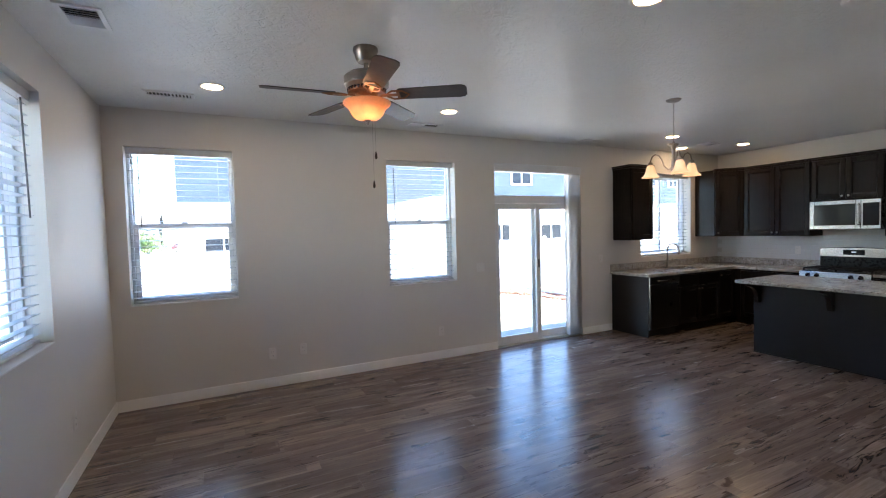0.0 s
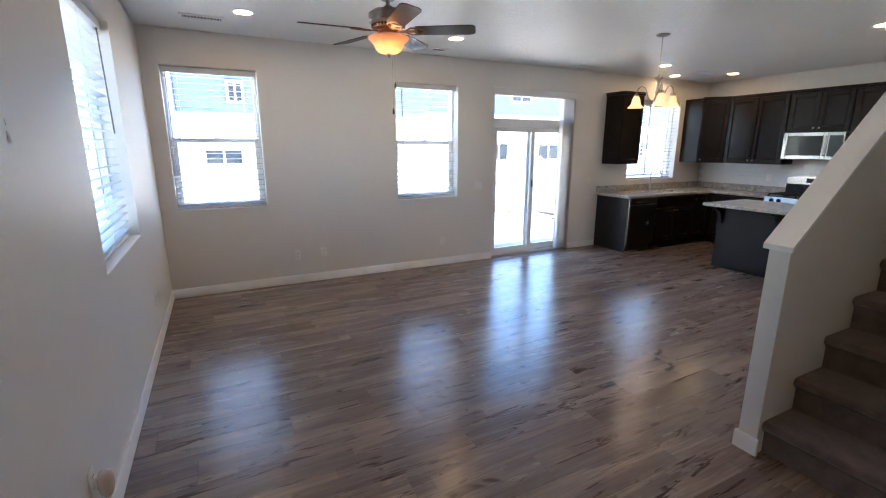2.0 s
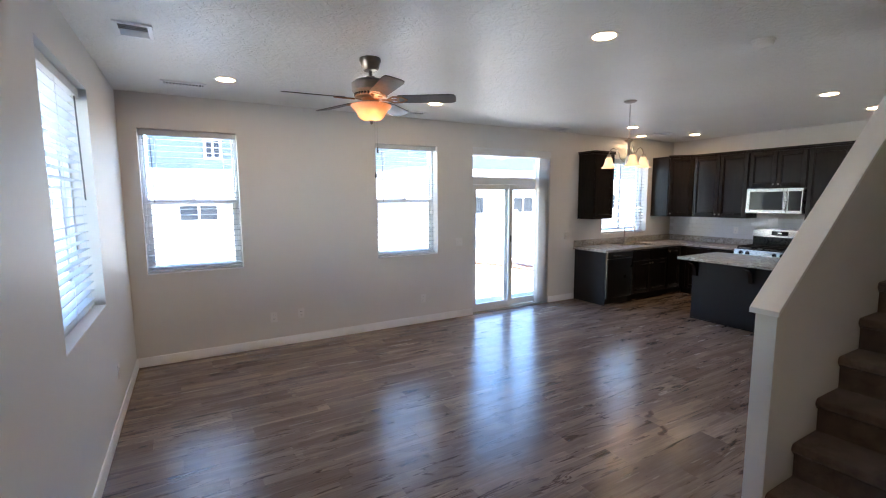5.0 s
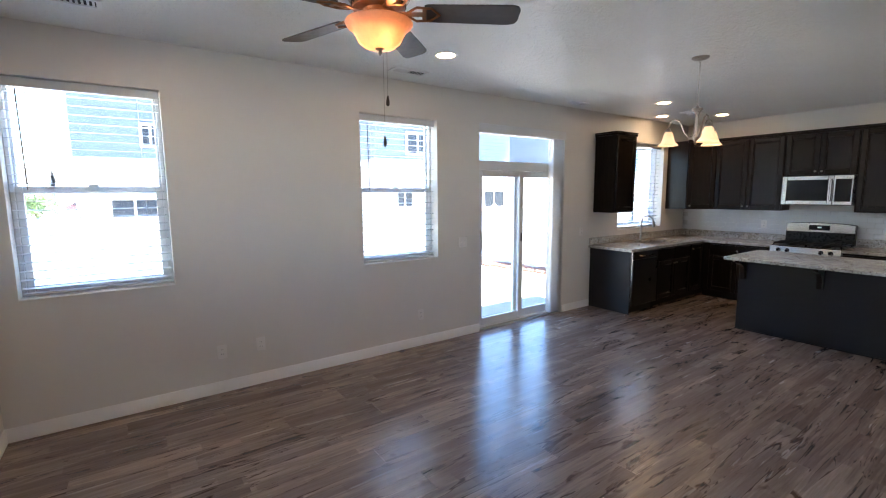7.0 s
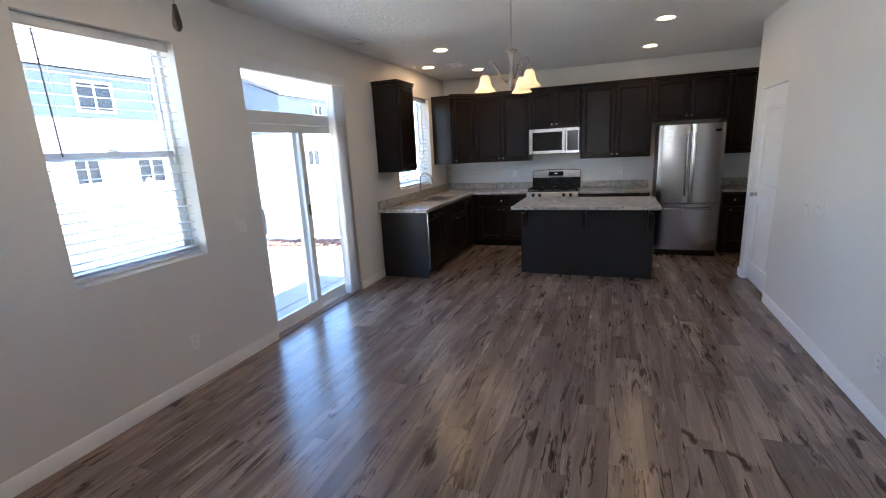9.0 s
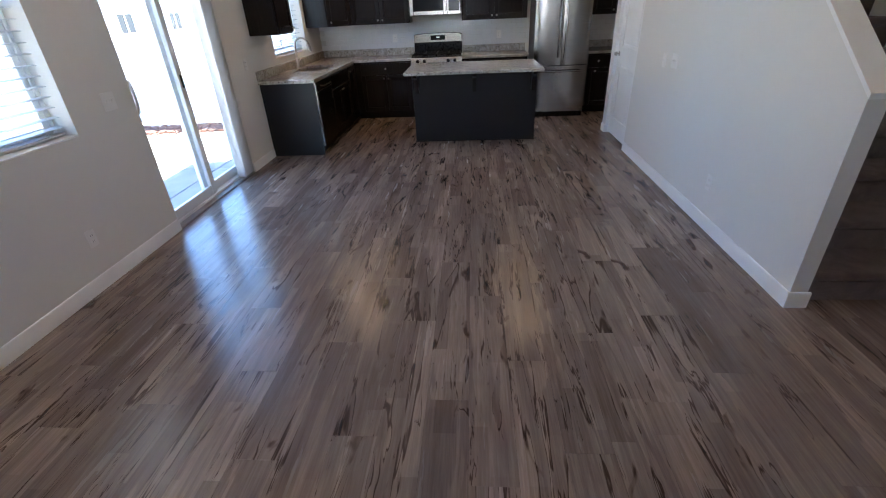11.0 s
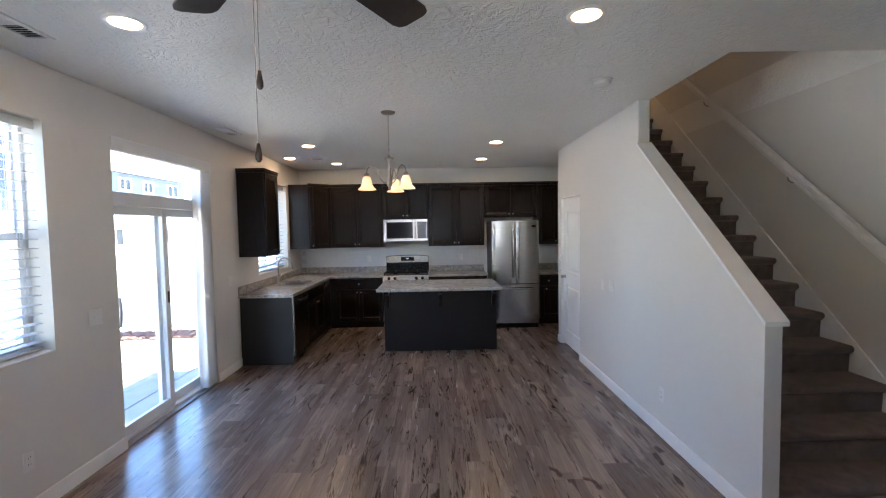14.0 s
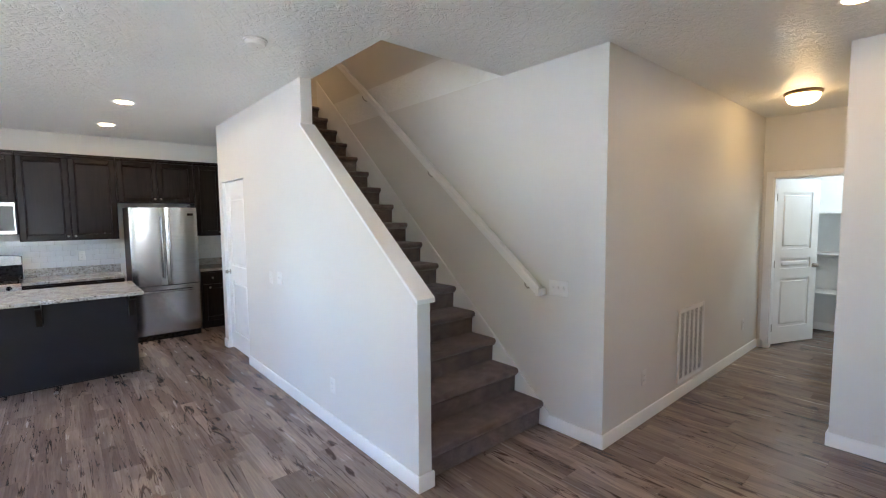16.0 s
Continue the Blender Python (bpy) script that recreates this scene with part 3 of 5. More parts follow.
vane.add([(4.40 + a, b - 0.020, 0.03) for a, b in prof] + [(4.40 + a, b - 0.020, 2.312) for a, b in prof],
         [tuple(range(len(prof))), tuple(range(2 * len(prof) - 1, len(prof) - 1, -1))] + [(i, (i + 1) % len(prof), len(prof) + (i + 1) % len(prof), len(prof) + i) for i in range(len(prof))])
VANE = plain("vane_vinyl", (0.60, 0.56, 0.51), 0.5, vary=0.03)
first = part("vane", vane, VANE, vb)
for i in range(1, 9):
    s = first.copy()
    scene.collection.objects.link(s)
    s.location = (i * 0.0245, 0.0015 * (i % 3), 0)


# ---- trim ----
def baseboard(x0, y0, x1, y1, side):
    """A white board along a wall; side is the way into the room."""
    t, hgt = 0.014, 0.098
    sx, sy = side
    g = Geo()
    if y0 == y1:
        y = y0 + sy * t
        g.prism([(y0, 0.001), (y, 0.001), (y, hgt - 0.008), (y0 + sy * (t - 0.006), hgt), (y0, hgt)], "x", x0, x1)
    else:
        x = x0 + sx * t
        g.prism([(x0, 0.001), (x, 0.001), (x, hgt - 0.008), (x0 + sx * (t - 0.006), hgt), (x0, hgt)], "y", y0, y1)
    return solid("baseboard", g, TRIM, "white painted baseboard along the wall", "baseboard", kind="structure")


baseboard(WX, NY, SD[0], NY, (0, -1))
baseboard(SD[1] + 0.001, NY, 5.228, NY, (0, -1))
baseboard(WX, -1.706, WX, NY - 0.015, (1, 0))
baseboard(K0 + 0.0005, SY, 5.154, SY, (0, 1))
baseboard(5.986, SY, 6.12, SY, (0, 1))
baseboard(K0, SY - PT - 0.013, K0, SY + 0.014, (-1, 0))
baseboard(1.6405, -0.50, 2.10, -0.50, (0, 1))
baseboard(1.64, -4.085, 1.64, -0.487, (-1, 0))
baseboard(WX + 0.015, -1.72, 0.62, -1.72, (0, 1))
baseboard(0.62, -4.085, 0.62, -1.706, (1, 0))
baseboard(-0.58, -5.65, 1.638, -5.65, (0, 1))
baseboard(0.635, -4.10, 0.70, -4.10, (0, 1))
baseboard(1.57, -4.10, 1.625, -4.10, (0, 1))
baseboard(6.12, 0.04, 6.12, SY, (1, 0))

# white cap on the knee wall, with its level end
slope = 0.8045
g = Geo()
c0, c1 = 2.072, 3.599
zc = lambda x: 1.128 + slope * (x - 2.072)
g.prism([(c0, zc(c0) - 0.002), (c0, zc(c0) + 0.024), (c1, zc(c1) + 0.024), (c1, zc(c1))], "y", SY - PT - 0.018, SY + 0.018)
solid("knee_wall_cap", g, TRIM, "white painted sloping cap on the knee wall", "trim", kind="structure")

# ---- staircase ----
RISE, RUN, N0 = 0.1945, 0.2475, 2.12
stair = thing("staircase", 2.2, 0.06, 0, "straight staircase covered in dark brown carpet", "staircase", kind="structure")
for i in range(16):
    zt = RISE * (i + 1)
    xn = N0 + RUN * i
    r = 0.026
    prof = [(xn + 0.042, max(0.001, zt - RISE - 0.02))]
    prof += [(xn + 0.036, zt - 2 * r - 0.012), (xn + 0.014, zt - 2 * r - 0.004)]
    for k in range(7):
        a = -math.pi / 2 - k * math.pi / 6
        prof.append((xn + r + r * math.cos(a), zt - r + r * math.sin(a)))
    xe = xn + RUN + 0.06 if i < 15 else 7.6
    prof += [(xe, zt), (xe, max(0.001, zt - RISE - 0.02))]
    part("step", Geo().prism(prof, "y", -0.484, SY - PT - 0.002), CARPET, stair)
g = Geo()
zs = lambda x: 0.146 + (1.358 - 0.146) / (3.496 - 2.111) * (x - 2.111)
g.prism([(2.10, 0.001), (2.07, 0.115), (2.10, zs(2.10)), (5.9, zs(5.9)), (5.9, zs(5.9) - 0.30), (2.35, 0.001)], "y", -0.4995, -0.4845)
part("skirt_board", g, TRIM, stair, "white painted skirt board")
hr = thing("handrail", 3.5, -0.44, 2.1, "white painted wooden handrail on wall brackets", "handrail")
sl = (3.475 - 1.09) / (5.12 - 2.152)
rz = lambda x: 1.085 + sl * (x - 2.152)
g = Geo()
d = Vector((1, 0, sl)).normalized()
up = Vector((-sl, 0, 1)).normalized()
a0, a1 = Vector((2.13, 0, rz(2.13))), Vector((5.9, 0, rz(5.9)))
sec = [(-0.022, -0.034), (0.022, -0.034), (0.022, -0.010), (0.017, -0.007), (0.017, -0.003), (0.023, 0.0), (0.023, 0.026), (0.020, 0.03), (-0.020, 0.03), (-0.023, 0.026), (-0.023, 0.0), (-0.017, -0.003), (-0.017, -0.007), (-0.022, -0.010)]
ns = len(sec)
vv = [tuple(p + Vector((0, -0.425 + s, 0)) + up * t) for p in (a0, a1) for s, t in sec]
g.add(vv, [tuple(range(ns)), tuple(range(2 * ns - 1, ns - 1, -1))] + [(i, (i + 1) % ns, ns + (i + 1) % ns, ns + i) for i in range(ns)])
part("rail", g, TRIM, hr)
part("rail_return", Geo().box(2.115, -0.499, rz(2.12) - 0.04, 2.152, -0.407, rz(2.12) + 0.02, 0.006), TRIM, hr)
for x in (2.26, 3.43, 4.6):
    z = rz(x) - 0.06
    part("bracket", Geo().tube([(x, -0.499, z - 0.05), (x, -0.46, z - 0.05), (x, -0.43, z - 0.03), (x, -0.425, z + 0.005)], 0.006, 6).lathe([(0.0, -0.002), (0.02, 0.0), (0.02, 0.004), (0, 0.004)], x, -0.495, z - 0.05, 10), NICKEL, hr, "brushed nickel bracket")


# ---- panel doors ----
def panel_door(name, m, wdt, hgt, panels, label, knob_u, hinge_u, frame_opening=None):
    """A moulded two-panel door in its own plane: u along it, d through it (0.035 thick), z up."""
    o = m @ Vector((wdt / 2, 0, 0))
    d = thing(name, *o, label, "door", kind="structure")
    g = local(m)
    holes = [(a, b, c, e) for a, b, c, e in panels]
    w = wall_geo("x", 0.0, 0.035, 0, wdt, 0.018, hgt, holes)
    g.add(w.v, w.f)
    leaf = part("leaf", g, TRIM, d)
    for a, b, c, e in panels:
        p = local(m)
        p.box(a - 0.001, 0.014, c - 0.001, b + 0.001, 0.021, e + 0.001)
        p.box(a + 0.03, 0.002, c + 0.03, b - 0.03, 0.033, e - 0.03, 0.0135)
        part("door_panel", p, TRIM, d)
    k = local(m)
    for s, dd in ((-1, 0.0), (1, 0.035)):
        k.tube([(knob_u, dd, 0.96), (knob_u, dd + s * 0.006, 0.96)], 0.028, 14)
        k.tube([(knob_u, dd + s * 0.006, 0.96), (knob_u, dd + s * 0.035, 0.96)], 0.010, 8)
        k.tube([(knob_u, dd + s * 0.03, 0.96), (knob_u, dd + s * 0.042, 0.96), (knob_u, dd + s * 0.058, 0.96)], 0.026, 14, 0.018)
    part("door_knob", k, NICKEL, d, "satin nickel knob")
    for z in (0.22, 1.0, hgt - 0.22):
        h = local(m)
        h.tube([(hinge_u, -0.006, z - 0.045), (hinge_u, -0.006, z + 0.045)], 0.008, 8).box(hinge_u - 0.003, -0.004, z - 0.045, hinge_u + 0.022 * (1 if hinge_u < wdt / 2 else -1), 0.0, z + 0.045)
        part("hinge", h, NICKEL, d)
    return d


PW, PH = 0.812, 2.04
pantry = Matrix(((-1, 0, 0, 5.978), (0, -1, 0, SY - 0.040), (0, 0, 1, 0.004), (0, 0, 0, 1)))
panel_door("door_1", pantry, PW, PH, [(0.13, PW - 0.13, 0.22, 0.86), (0.13, PW - 0.13, 1.04, 1.86)], "closed white two-panel pantry door under the stair", 0.065, PW - 0.004)
# the leaf stands open into the closet
a = Vector((1.525, -4.205, 0.0))
b = Vector((1.235, -4.90, 0.0))
u = (b - a).normalized()
n = Vector((u.y, -u.x, 0))
if n.x > 0:
    n = -n
hall = Matrix(((u.x, -n.x, 0, a.x), (u.y, -n.y, 0, a.y), (0, 0, 1, 0.006), (0, 0, 0, 1)))
panel_door("door_2", hall, 0.76, 2.02, [(0.12, 0.64, 0.22, 0.82), (0.12, 0.64, 0.94, 1.06), (0.12, 0.64, 1.18, 1.86)], "white panel door standing open into a closet", 0.70, 0.002)
g = Geo()
for x0, x1 in ((0.66, 0.742), (1.528, 1.60)):
    g.box(x0, -4.10, 0.0, x1, -4.086, 2.10, 0.004)
g.box(0.6605, -4.0995, 2.034, 1.5995, -4.0855, 2.105, 0.004)
solid("door_casing", g, TRIM, "white painted casing round the closet doorway", "trim", kind="structure")
g = Geo()
g.box(0.741, -4.22, 0, 0.756, -4.102, 2.034).box(1.516, -4.22, 0, 1.531, -4.102, 2.034).box(0.756, -4.22, 2.02, 1.516, -4.102, 2.0345)
solid("door_jamb", g, TRIM, "white painted door jamb", "trim", kind="structure")
g = Geo()
g.box(5.1555, SY - PT, 0, 5.163, SY - 0.002, 2.0595).box(5.979, SY - PT, 0, 5.9845, SY - 0.002, 2.0595).box(5.163, SY - PT, 2.049, 5.979, SY - 0.002, 2.0595)
solid("door_jamb", g, TRIM, "white painted door jamb", "trim", kind="structure")


# ---- kitchen ----
BACK = lambda xf: Matrix(((0, -1, 0, xf), (1, 0, 0, 0), (0, 0, 1, 0), (0, 0, 0, 1)))
SIDE = lambda yf: Matrix(((1, 0, 0, 0), (0, -1, 0, yf), (0, 0, 1, 0), (0, 0, 0, 1)))


def knob_geo(m, u, z, d=0.022):
    g = local(m)
    g.tube([(u, d, z), (u, d + 0.016, z)], 0.006, 8)
    g.tube([(u, d + 0.014, z), (u, d + 0.020, z), (u, d + 0.028, z)], 0.015, 10, 0.009)
    return g


def cabinet_front(parent, m, u0, u1, z0, z1, knob=None, name="door", flat=False):
    g = local(m)
    s = 0.058
    gap = 0.0025
    u0, u1, z0, z1 = u0 + gap, u1 - gap, z0 + gap, z1 - gap
    if flat:
        g.box(u0, 0.001, z0, u1, 0.020, z1, 0.004)
    else:
        g.box(u0, 0.001, z0, u0 + s, 0.024, z1, 0.005).box(u1 - s, 0.001, z0, u1, 0.024, z1, 0.005)
        g.box(u0 + s, 0.001, z1 - s, u1 - s, 0.0235, z1, 0.005).box(u0 + s, 0.001, z0, u1 - s, 0.0235, z0 + s, 0.005)
        g.box(u0 + s - 0.001, 0.001, z0 + s - 0.001, u1 - s + 0.001, 0.006, z1 - s + 0.001)
        for a, b, c, d in ((u0 + s, u0 + s + 0.012, z0 + s, z1 - s), (u1 - s - 0.012, u1 - s, z0 + s, z1 - s), (u0 + s + 0.012, u1 - s - 0.012, z1 - s - 0.012, z1 - s), (u0 + s + 0.012, u1 - s - 0.012, z0 + s, z0 + s + 0.012)):
            g.box(a, 0.005, c, b, 0.0155, d, 0.0045)
    ob = part(name, g, DARK, parent)
    if knob:
        part("knob", knob_geo(m, *knob), NICKEL, ob, "small satin nickel knob")
    return ob


def cabinet(name, m, u0, u1, z0, z1, depth, label, group, toe=False):
    o = m @ Vector(((u0 + u1) / 2, -depth / 2, z0))
    c = thing(name, *o, label, "cabinet", group)
    g = local(m)
    if toe:
        g.box(u0, -depth, z0 + 0.1, u1, 0, z1, 0.001).box(u0, -depth, z0, u1, -0.07, z0 + 0.099)
    else:
        g.box(u0, -depth, z0, u1, 0, z1, 0.0015)
    part("body", g, DARK, c)
    return c


UB, UT, UD = 1.352, 2.425, 0.327
XF = EX - UD
mb = BACK(XF)
gu = "wall cabinets"
LU = "dark espresso wooden wall cabinet with recessed-panel doors"


def crown(parent, m, u0, u1, ret0=None, ret1=None):
    g = local(m)
    g.box(u0, -0.01, UT - 0.004, u1, 0.032, UT + 0.016, 0.004).box(u0, -0.01, UT - 0.034, u1, 0.026, UT - 0.0045, 0.006)
    part("crown", g, DARK, parent)


def pair(c, m, u0, u1, z0, z1, kz):
    um = (u0 + u1) / 2
    cabinet_front(c, m, u0 + 0.008, um, z0 + 0.012, z1 - 0.035, (um - 0.035, kz))
    cabinet_front(c, m, um, u1 - 0.008, z0 + 0.012, z1 - 0.035, (um + 0.035, kz))


for a, b, z in ((3.42, 4.315, UB), (2.64, 3.418, 1.835), (1.665, 2.638, UB), (0.74, 1.662, 1.835)):
    c = cabinet("wall_cabinet", mb, a, b, z, UT, UD - 0.002, LU + (" above the microwave" if a == 2.64 else " above the refrigerator" if a == 0.74 else ""), gu)
    pair(c, mb, a, b, z, UT, z + 0.055)
    crown(c, mb, a, b)
c = cabinet("wall_cabinet", mb, 0.03, 0.738, UB, UT, UD - 0.002, LU + " beside the refrigerator", gu)
pair(c, mb, 0.03, 0.738, UB, UT, UB + 0.055)
crown(c, mb, 0.03, 0.738)
# corner cabinet with a diagonal door
c = thing("wall_cabinet", 7.5, 4.6, UB, "dark espresso corner wall cabinet with a diagonal door", "cabinet", gu)
q = [(7.19, NY - 0.002), (7.19, NY - UD), (XF, 4.317), (EX - 0.002, 4.317), (EX - 0.002, NY - 0.002)]
part("body", Geo().prism(q, "z", UB, UT), DARK, c)
p0, p1 = Vector((7.19, NY - UD, 0)), Vector((XF, 4.317, 0))
du = (p1 - p0).normalized()
md = Matrix(((du.x, -abs(du.y), 0, p0.x), (du.y, -abs(du.x), 0, p0.y), (0, 0, 1, 0), (0, 0, 0, 1)))
L = (p1 - p0).length
cabinet_front(c, md, 0.012, L - 0.012, UB + 0.012, UT - 0.035, (0.05, UB + 0.055))
crown(c, md, -0.01, L + 0.01)
# lone cabinet left of the sink window
ms = SIDE(NY - UD)
c = cabinet("wall_cabinet", ms, 5.275, 5.725, UB, UT, UD - 0.002, "dark espresso wall cabinet beside the sink window", gu)
cabinet_front(c, ms, 5.283, 5.717, UB + 0.012, UT - 0.035, (5.68, UB + 0.055))
crown(c, ms, 5.26, 5.74)
part("side_crown", Geo().box(5.247, NY - UD - 0.03, UT - 0.004, 5.285, NY - 0.003, UT + 0.0155, 0.004).box(5.257, NY - UD - 0.02, UT - 0.034, 5.2745, NY - 0.003, UT - 0.0045, 0.004), DARK, c)

# base cabinets
CT, CB = 0.887, 0.850
BX, BY = 7.19, 4.31
gb = "base cabinets"
LB = "dark espresso wooden base cabinet with doors and drawers"
mbb, mbs = BACK(BX), SIDE(BY)
c = cabinet("base_cabinet", mbs, 5.87, 6.78, 0, CB - 0.001, NY - BY - 0.002, LB + " under the sink", gb, True)
for a, b, k in ((5.875, 6.325, 6.29), (6.325, 6.775, 6.36)):
    cabinet_front(c, mbs, a, b, 0.12, 0.66, (k, 0.61))
    cabinet_front(c, mbs, a, b, 0.67, 0.83, None, "drawer_front", True)
c = cabinet("base_cabinet", mbs, 6.782, EX - 0.002, 0, CB - 0.001, NY - BY - 0.002, "dark espresso corner base cabinet", gb, True)
cabinet_front(c, mbs, 6.785, BX - 0.03, 0.12, 0.83, (6.82, 0.77))
c = cabinet("base_cabinet", mbb, 3.415, BY - 0.002, 0, CB - 0.001, EX - BX - 0.002, LB + " beside the range", gb, True)
cabinet_front(c, mbb, 3.42, 4.20, 0.67, 0.83, (3.81, 0.75), "drawer_front", True)
cabinet_front(c, mbb, 3.42, 3.81, 0.12, 0.66, (3.775, 0.61))
cabinet_front(c, mbb, 3.81, 4.20, 0.12, 0.66, (3.845, 0.61))
c = cabinet("base_cabinet", mbb, 1.66, 2.638, 0, CB - 0.001, EX - BX - 0.002, LB + " beside the range", gb, True)
cabinet_front(c, mbb, 1.665, 2.63, 0.67, 0.83, (2.15, 0.75), "drawer_front", True)
cabinet_front(c, mbb, 1.665, 2.15, 0.12, 0.66, (2.115, 0.61))
cabinet_front(c, mbb, 2.15, 2.63, 0.12, 0.66, (2.185, 0.61))
c = cabinet("base_cabinet", mbb, 0.03, 0.765, 0, CB - 0.001, EX - BX - 0.002, LB + " beside the refrigerator", gb, True)
cabinet_front(c, mbb, 0.035, 0.76, 0.67, 0.83, (0.62, 0.75), "drawer_front", True)
cabinet_front(c, mbb, 0.035, 0.40, 0.12, 0.66, (0.365, 0.61))
cabinet_front(c, mbb, 0.40, 0.76, 0.12, 0.66, (0.66, 0.61))
c = thing("end_panel", 5.24, 4.6, 0, "dark espresso end panel of the counter run", "cabinet panel")
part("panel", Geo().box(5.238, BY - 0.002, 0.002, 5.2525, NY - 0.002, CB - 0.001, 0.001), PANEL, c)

# dishwasher
DWBLACK = plain("black_appliance_enamel", (0.010, 0.010, 0.011), 0.30, vary=0.02, scale=1.0)
dw = thing("dishwasher", 5.56, 4.6, 0, "black built-in dishwasher under the counter", "dishwasher")
part("body", Geo().box(5.256, BY + 0.01, 0.09, 5.866, NY - 0.01, CB - 0.002), DWBLACK, dw)
part("door", Geo().box(5.262, BY - 0.026, 0.115, 5.862, BY + 0.008, 0.735, 0.005), DWBLACK, dw)
part("control_panel", Geo().box(5.262, BY - 0.03, 0.742, 5.862, BY + 0.008, 0.842, 0.006), DWBLACK, dw)
part("handle", Geo().tube([(5.40, BY - 0.028, 0.79), (5.41, BY - 0.06, 0.785), (5.50, BY - 0.066, 0.785), (5.62, BY - 0.066, 0.785), (5.71, BY - 0.06, 0.785), (5.72, BY - 0.028, 0.79)], 0.010, 8), STEEL, dw)
# Added strip shapes the pale vertical reflection at the dishwasher's left edge.
part("reflection_strip", Geo().box(5.2535, BY - 0.02, 0.115, 5.2608, BY - 0.003, 0.84, 0.002), STEEL, dw, "steel strip standing in for a pale vertical reflection")
part("kick_plate", Geo().box(5.262, BY + 0.05, 0.002, 5.862, BY + 0.06, 0.085), DWBLACK, dw)


# granite worktops
def slab(x0, y0, x1, y1, holes=()):
    w = wall_geo("x", CB, CT, x0, x1, y0, y1, holes)
    g = Geo()
    g.add([(p[0], p[2], p[1]) for p in w.v], w.f)
    return g


wt = thing("worktop", 6.4, 4.6, CB, "grey speckled granite worktop with a backsplash", "worktop")
part("slab", slab(5.195, BY - 0.028, EX - 0.003, NY - 0.003, [(6.05, 6.72, 4.43, 4.82)]), GRANITE, wt)
part("slab", Geo().box(BX - 0.028, 3.412, CB, EX - 0.003, BY - 0.0285, CT, 0.004), GRANITE, wt)
part("backsplash", Geo().box(5.20, NY - 0.023, CT + 0.001, EX - 0.003, NY - 0.003, CT + 0.102, 0.003), GRANITE, wt)
part("backsplash", Geo().box(EX - 0.023, 3.412, CT + 0.001, EX - 0.003, NY - 0.0235, CT + 0.102, 0.003), GRANITE, wt)
for a, b in ((1.645, 2.638), (0.03, 0.775)):
    w2 = thing("worktop", 7.5, (a + b) / 2, CB, "grey speckled granite worktop with a backsplash", "worktop")
    part("slab", Geo().box(BX - 0.028, a, CB, EX - 0.003, b, CT, 0.004), GRANITE, w2)
    part("backsplash", Geo().box(EX - 0.023, a, CT + 0.001, EX - 0.003, b, CT + 0.102, 0.003), GRANITE, w2)

# sink and tap
sk = thing("sink", 6.38, 4.62, 0.68, "undermount stainless steel double sink", "sink")
for a, b in ((6.045, 6.375), (6.395, 6.725)):
    g = Geo()
    g.box(a, 4.425, 0.68, b, 4.825, 0.684).box(a, 4.425, 0.684, a + 0.006, 4.825, CB - 0.001).box(b - 0.006, 4.425, 0.684, b, 4.825, CB - 0.001)
    g.box(a + 0.006, 4.425, 0.684, b - 0.006, 4.431, CB - 0.001).box(a + 0.006, 4.819, 0.684, b - 0.006, 4.825, CB - 0.001)
    bowl = part("bowl", g, STEEL, sk)
    part("drain", Geo().lathe([(0, 0.0), (0.045, 0.0), (0.045, 0.004), (0.03, 0.004), (0.028, 0.001), (0, 0.001)], (a + b) / 2, 4.63, 0.6845, 16), CHROME, bowl)
tap = thing("tap", 6.38, 4.865, CT, "brushed nickel gooseneck kitchen tap", "tap")
part("base", Geo().lathe([(0, 0), (0.028, 0), (0.028, 0.008), (0.02, 0.014), (0.018, 0.10), (0.013, 0.12), (0, 0.12)], 6.38, 4.865, CT, 18), NICKEL, tap)
arc = [(6.38, 4.865, CT + 0.11), (6.38, 4.865, CT + 0.26)] + [(6.38, 4.865 - 0.095 * (1 - math.cos(a)), CT + 0.28 + 0.095 * math.sin(a)) for a in [math.pi * k / 10 for k in range(0, 10)]]
part("spout", Geo().tube(arc, 0.0125, 10), NICKEL, tap)
e = arc[-1]
part("spray_head", Geo().tube([(e[0], e[1], e[2]), (e[0], e[1] - 0.012, e[2] - 0.05), (e[0], e[1] - 0.018, e[2] - 0.10)], 0.015, 10, 0.019), NICKEL, tap)
part("lever", Geo().tube([(6.395, 4.862, CT + 0.075), (6.43, 4.855, CT + 0.085), (6.48, 4.84, CT + 0.13)], 0.008, 8, 0.006), NICKEL, tap)

# island
il = thing("kitchen_island", 6.0, 2.46, 0, "dark espresso kitchen island with a granite top and corbels", "kitchen island")
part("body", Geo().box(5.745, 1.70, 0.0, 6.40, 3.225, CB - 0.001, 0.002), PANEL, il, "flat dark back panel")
part("top", Geo().box(5.475, 1.655, CB, 6.455, 3.295, CT, 0.005), GRANITE, il)
for y in (3.17, 2.46, 1.745):
    prof = [(5.744, CB - 0.002), (5.54, CB - 0.002), (5.54, CB - 0.03), (5.56, CB - 0.045)]
    prof += [(5.56 + 0.13 * math.sin(k * math.pi / 12), CB - 0.045 - 0.15 * (1 - math.cos(k * math.pi / 12))) for k in range(1, 7)]
    prof += [(5.70, CB - 0.235), (5.744, CB - 0.235)]
    part("corbel", Geo().prism(prof, "y", y - 0.022, y + 0.022), DARK, il)
part("base_moulding", Geo().box(5.737, 1.694, 0.0, 5.7445, 3.231, 0.012, 0.002), DARK, il)

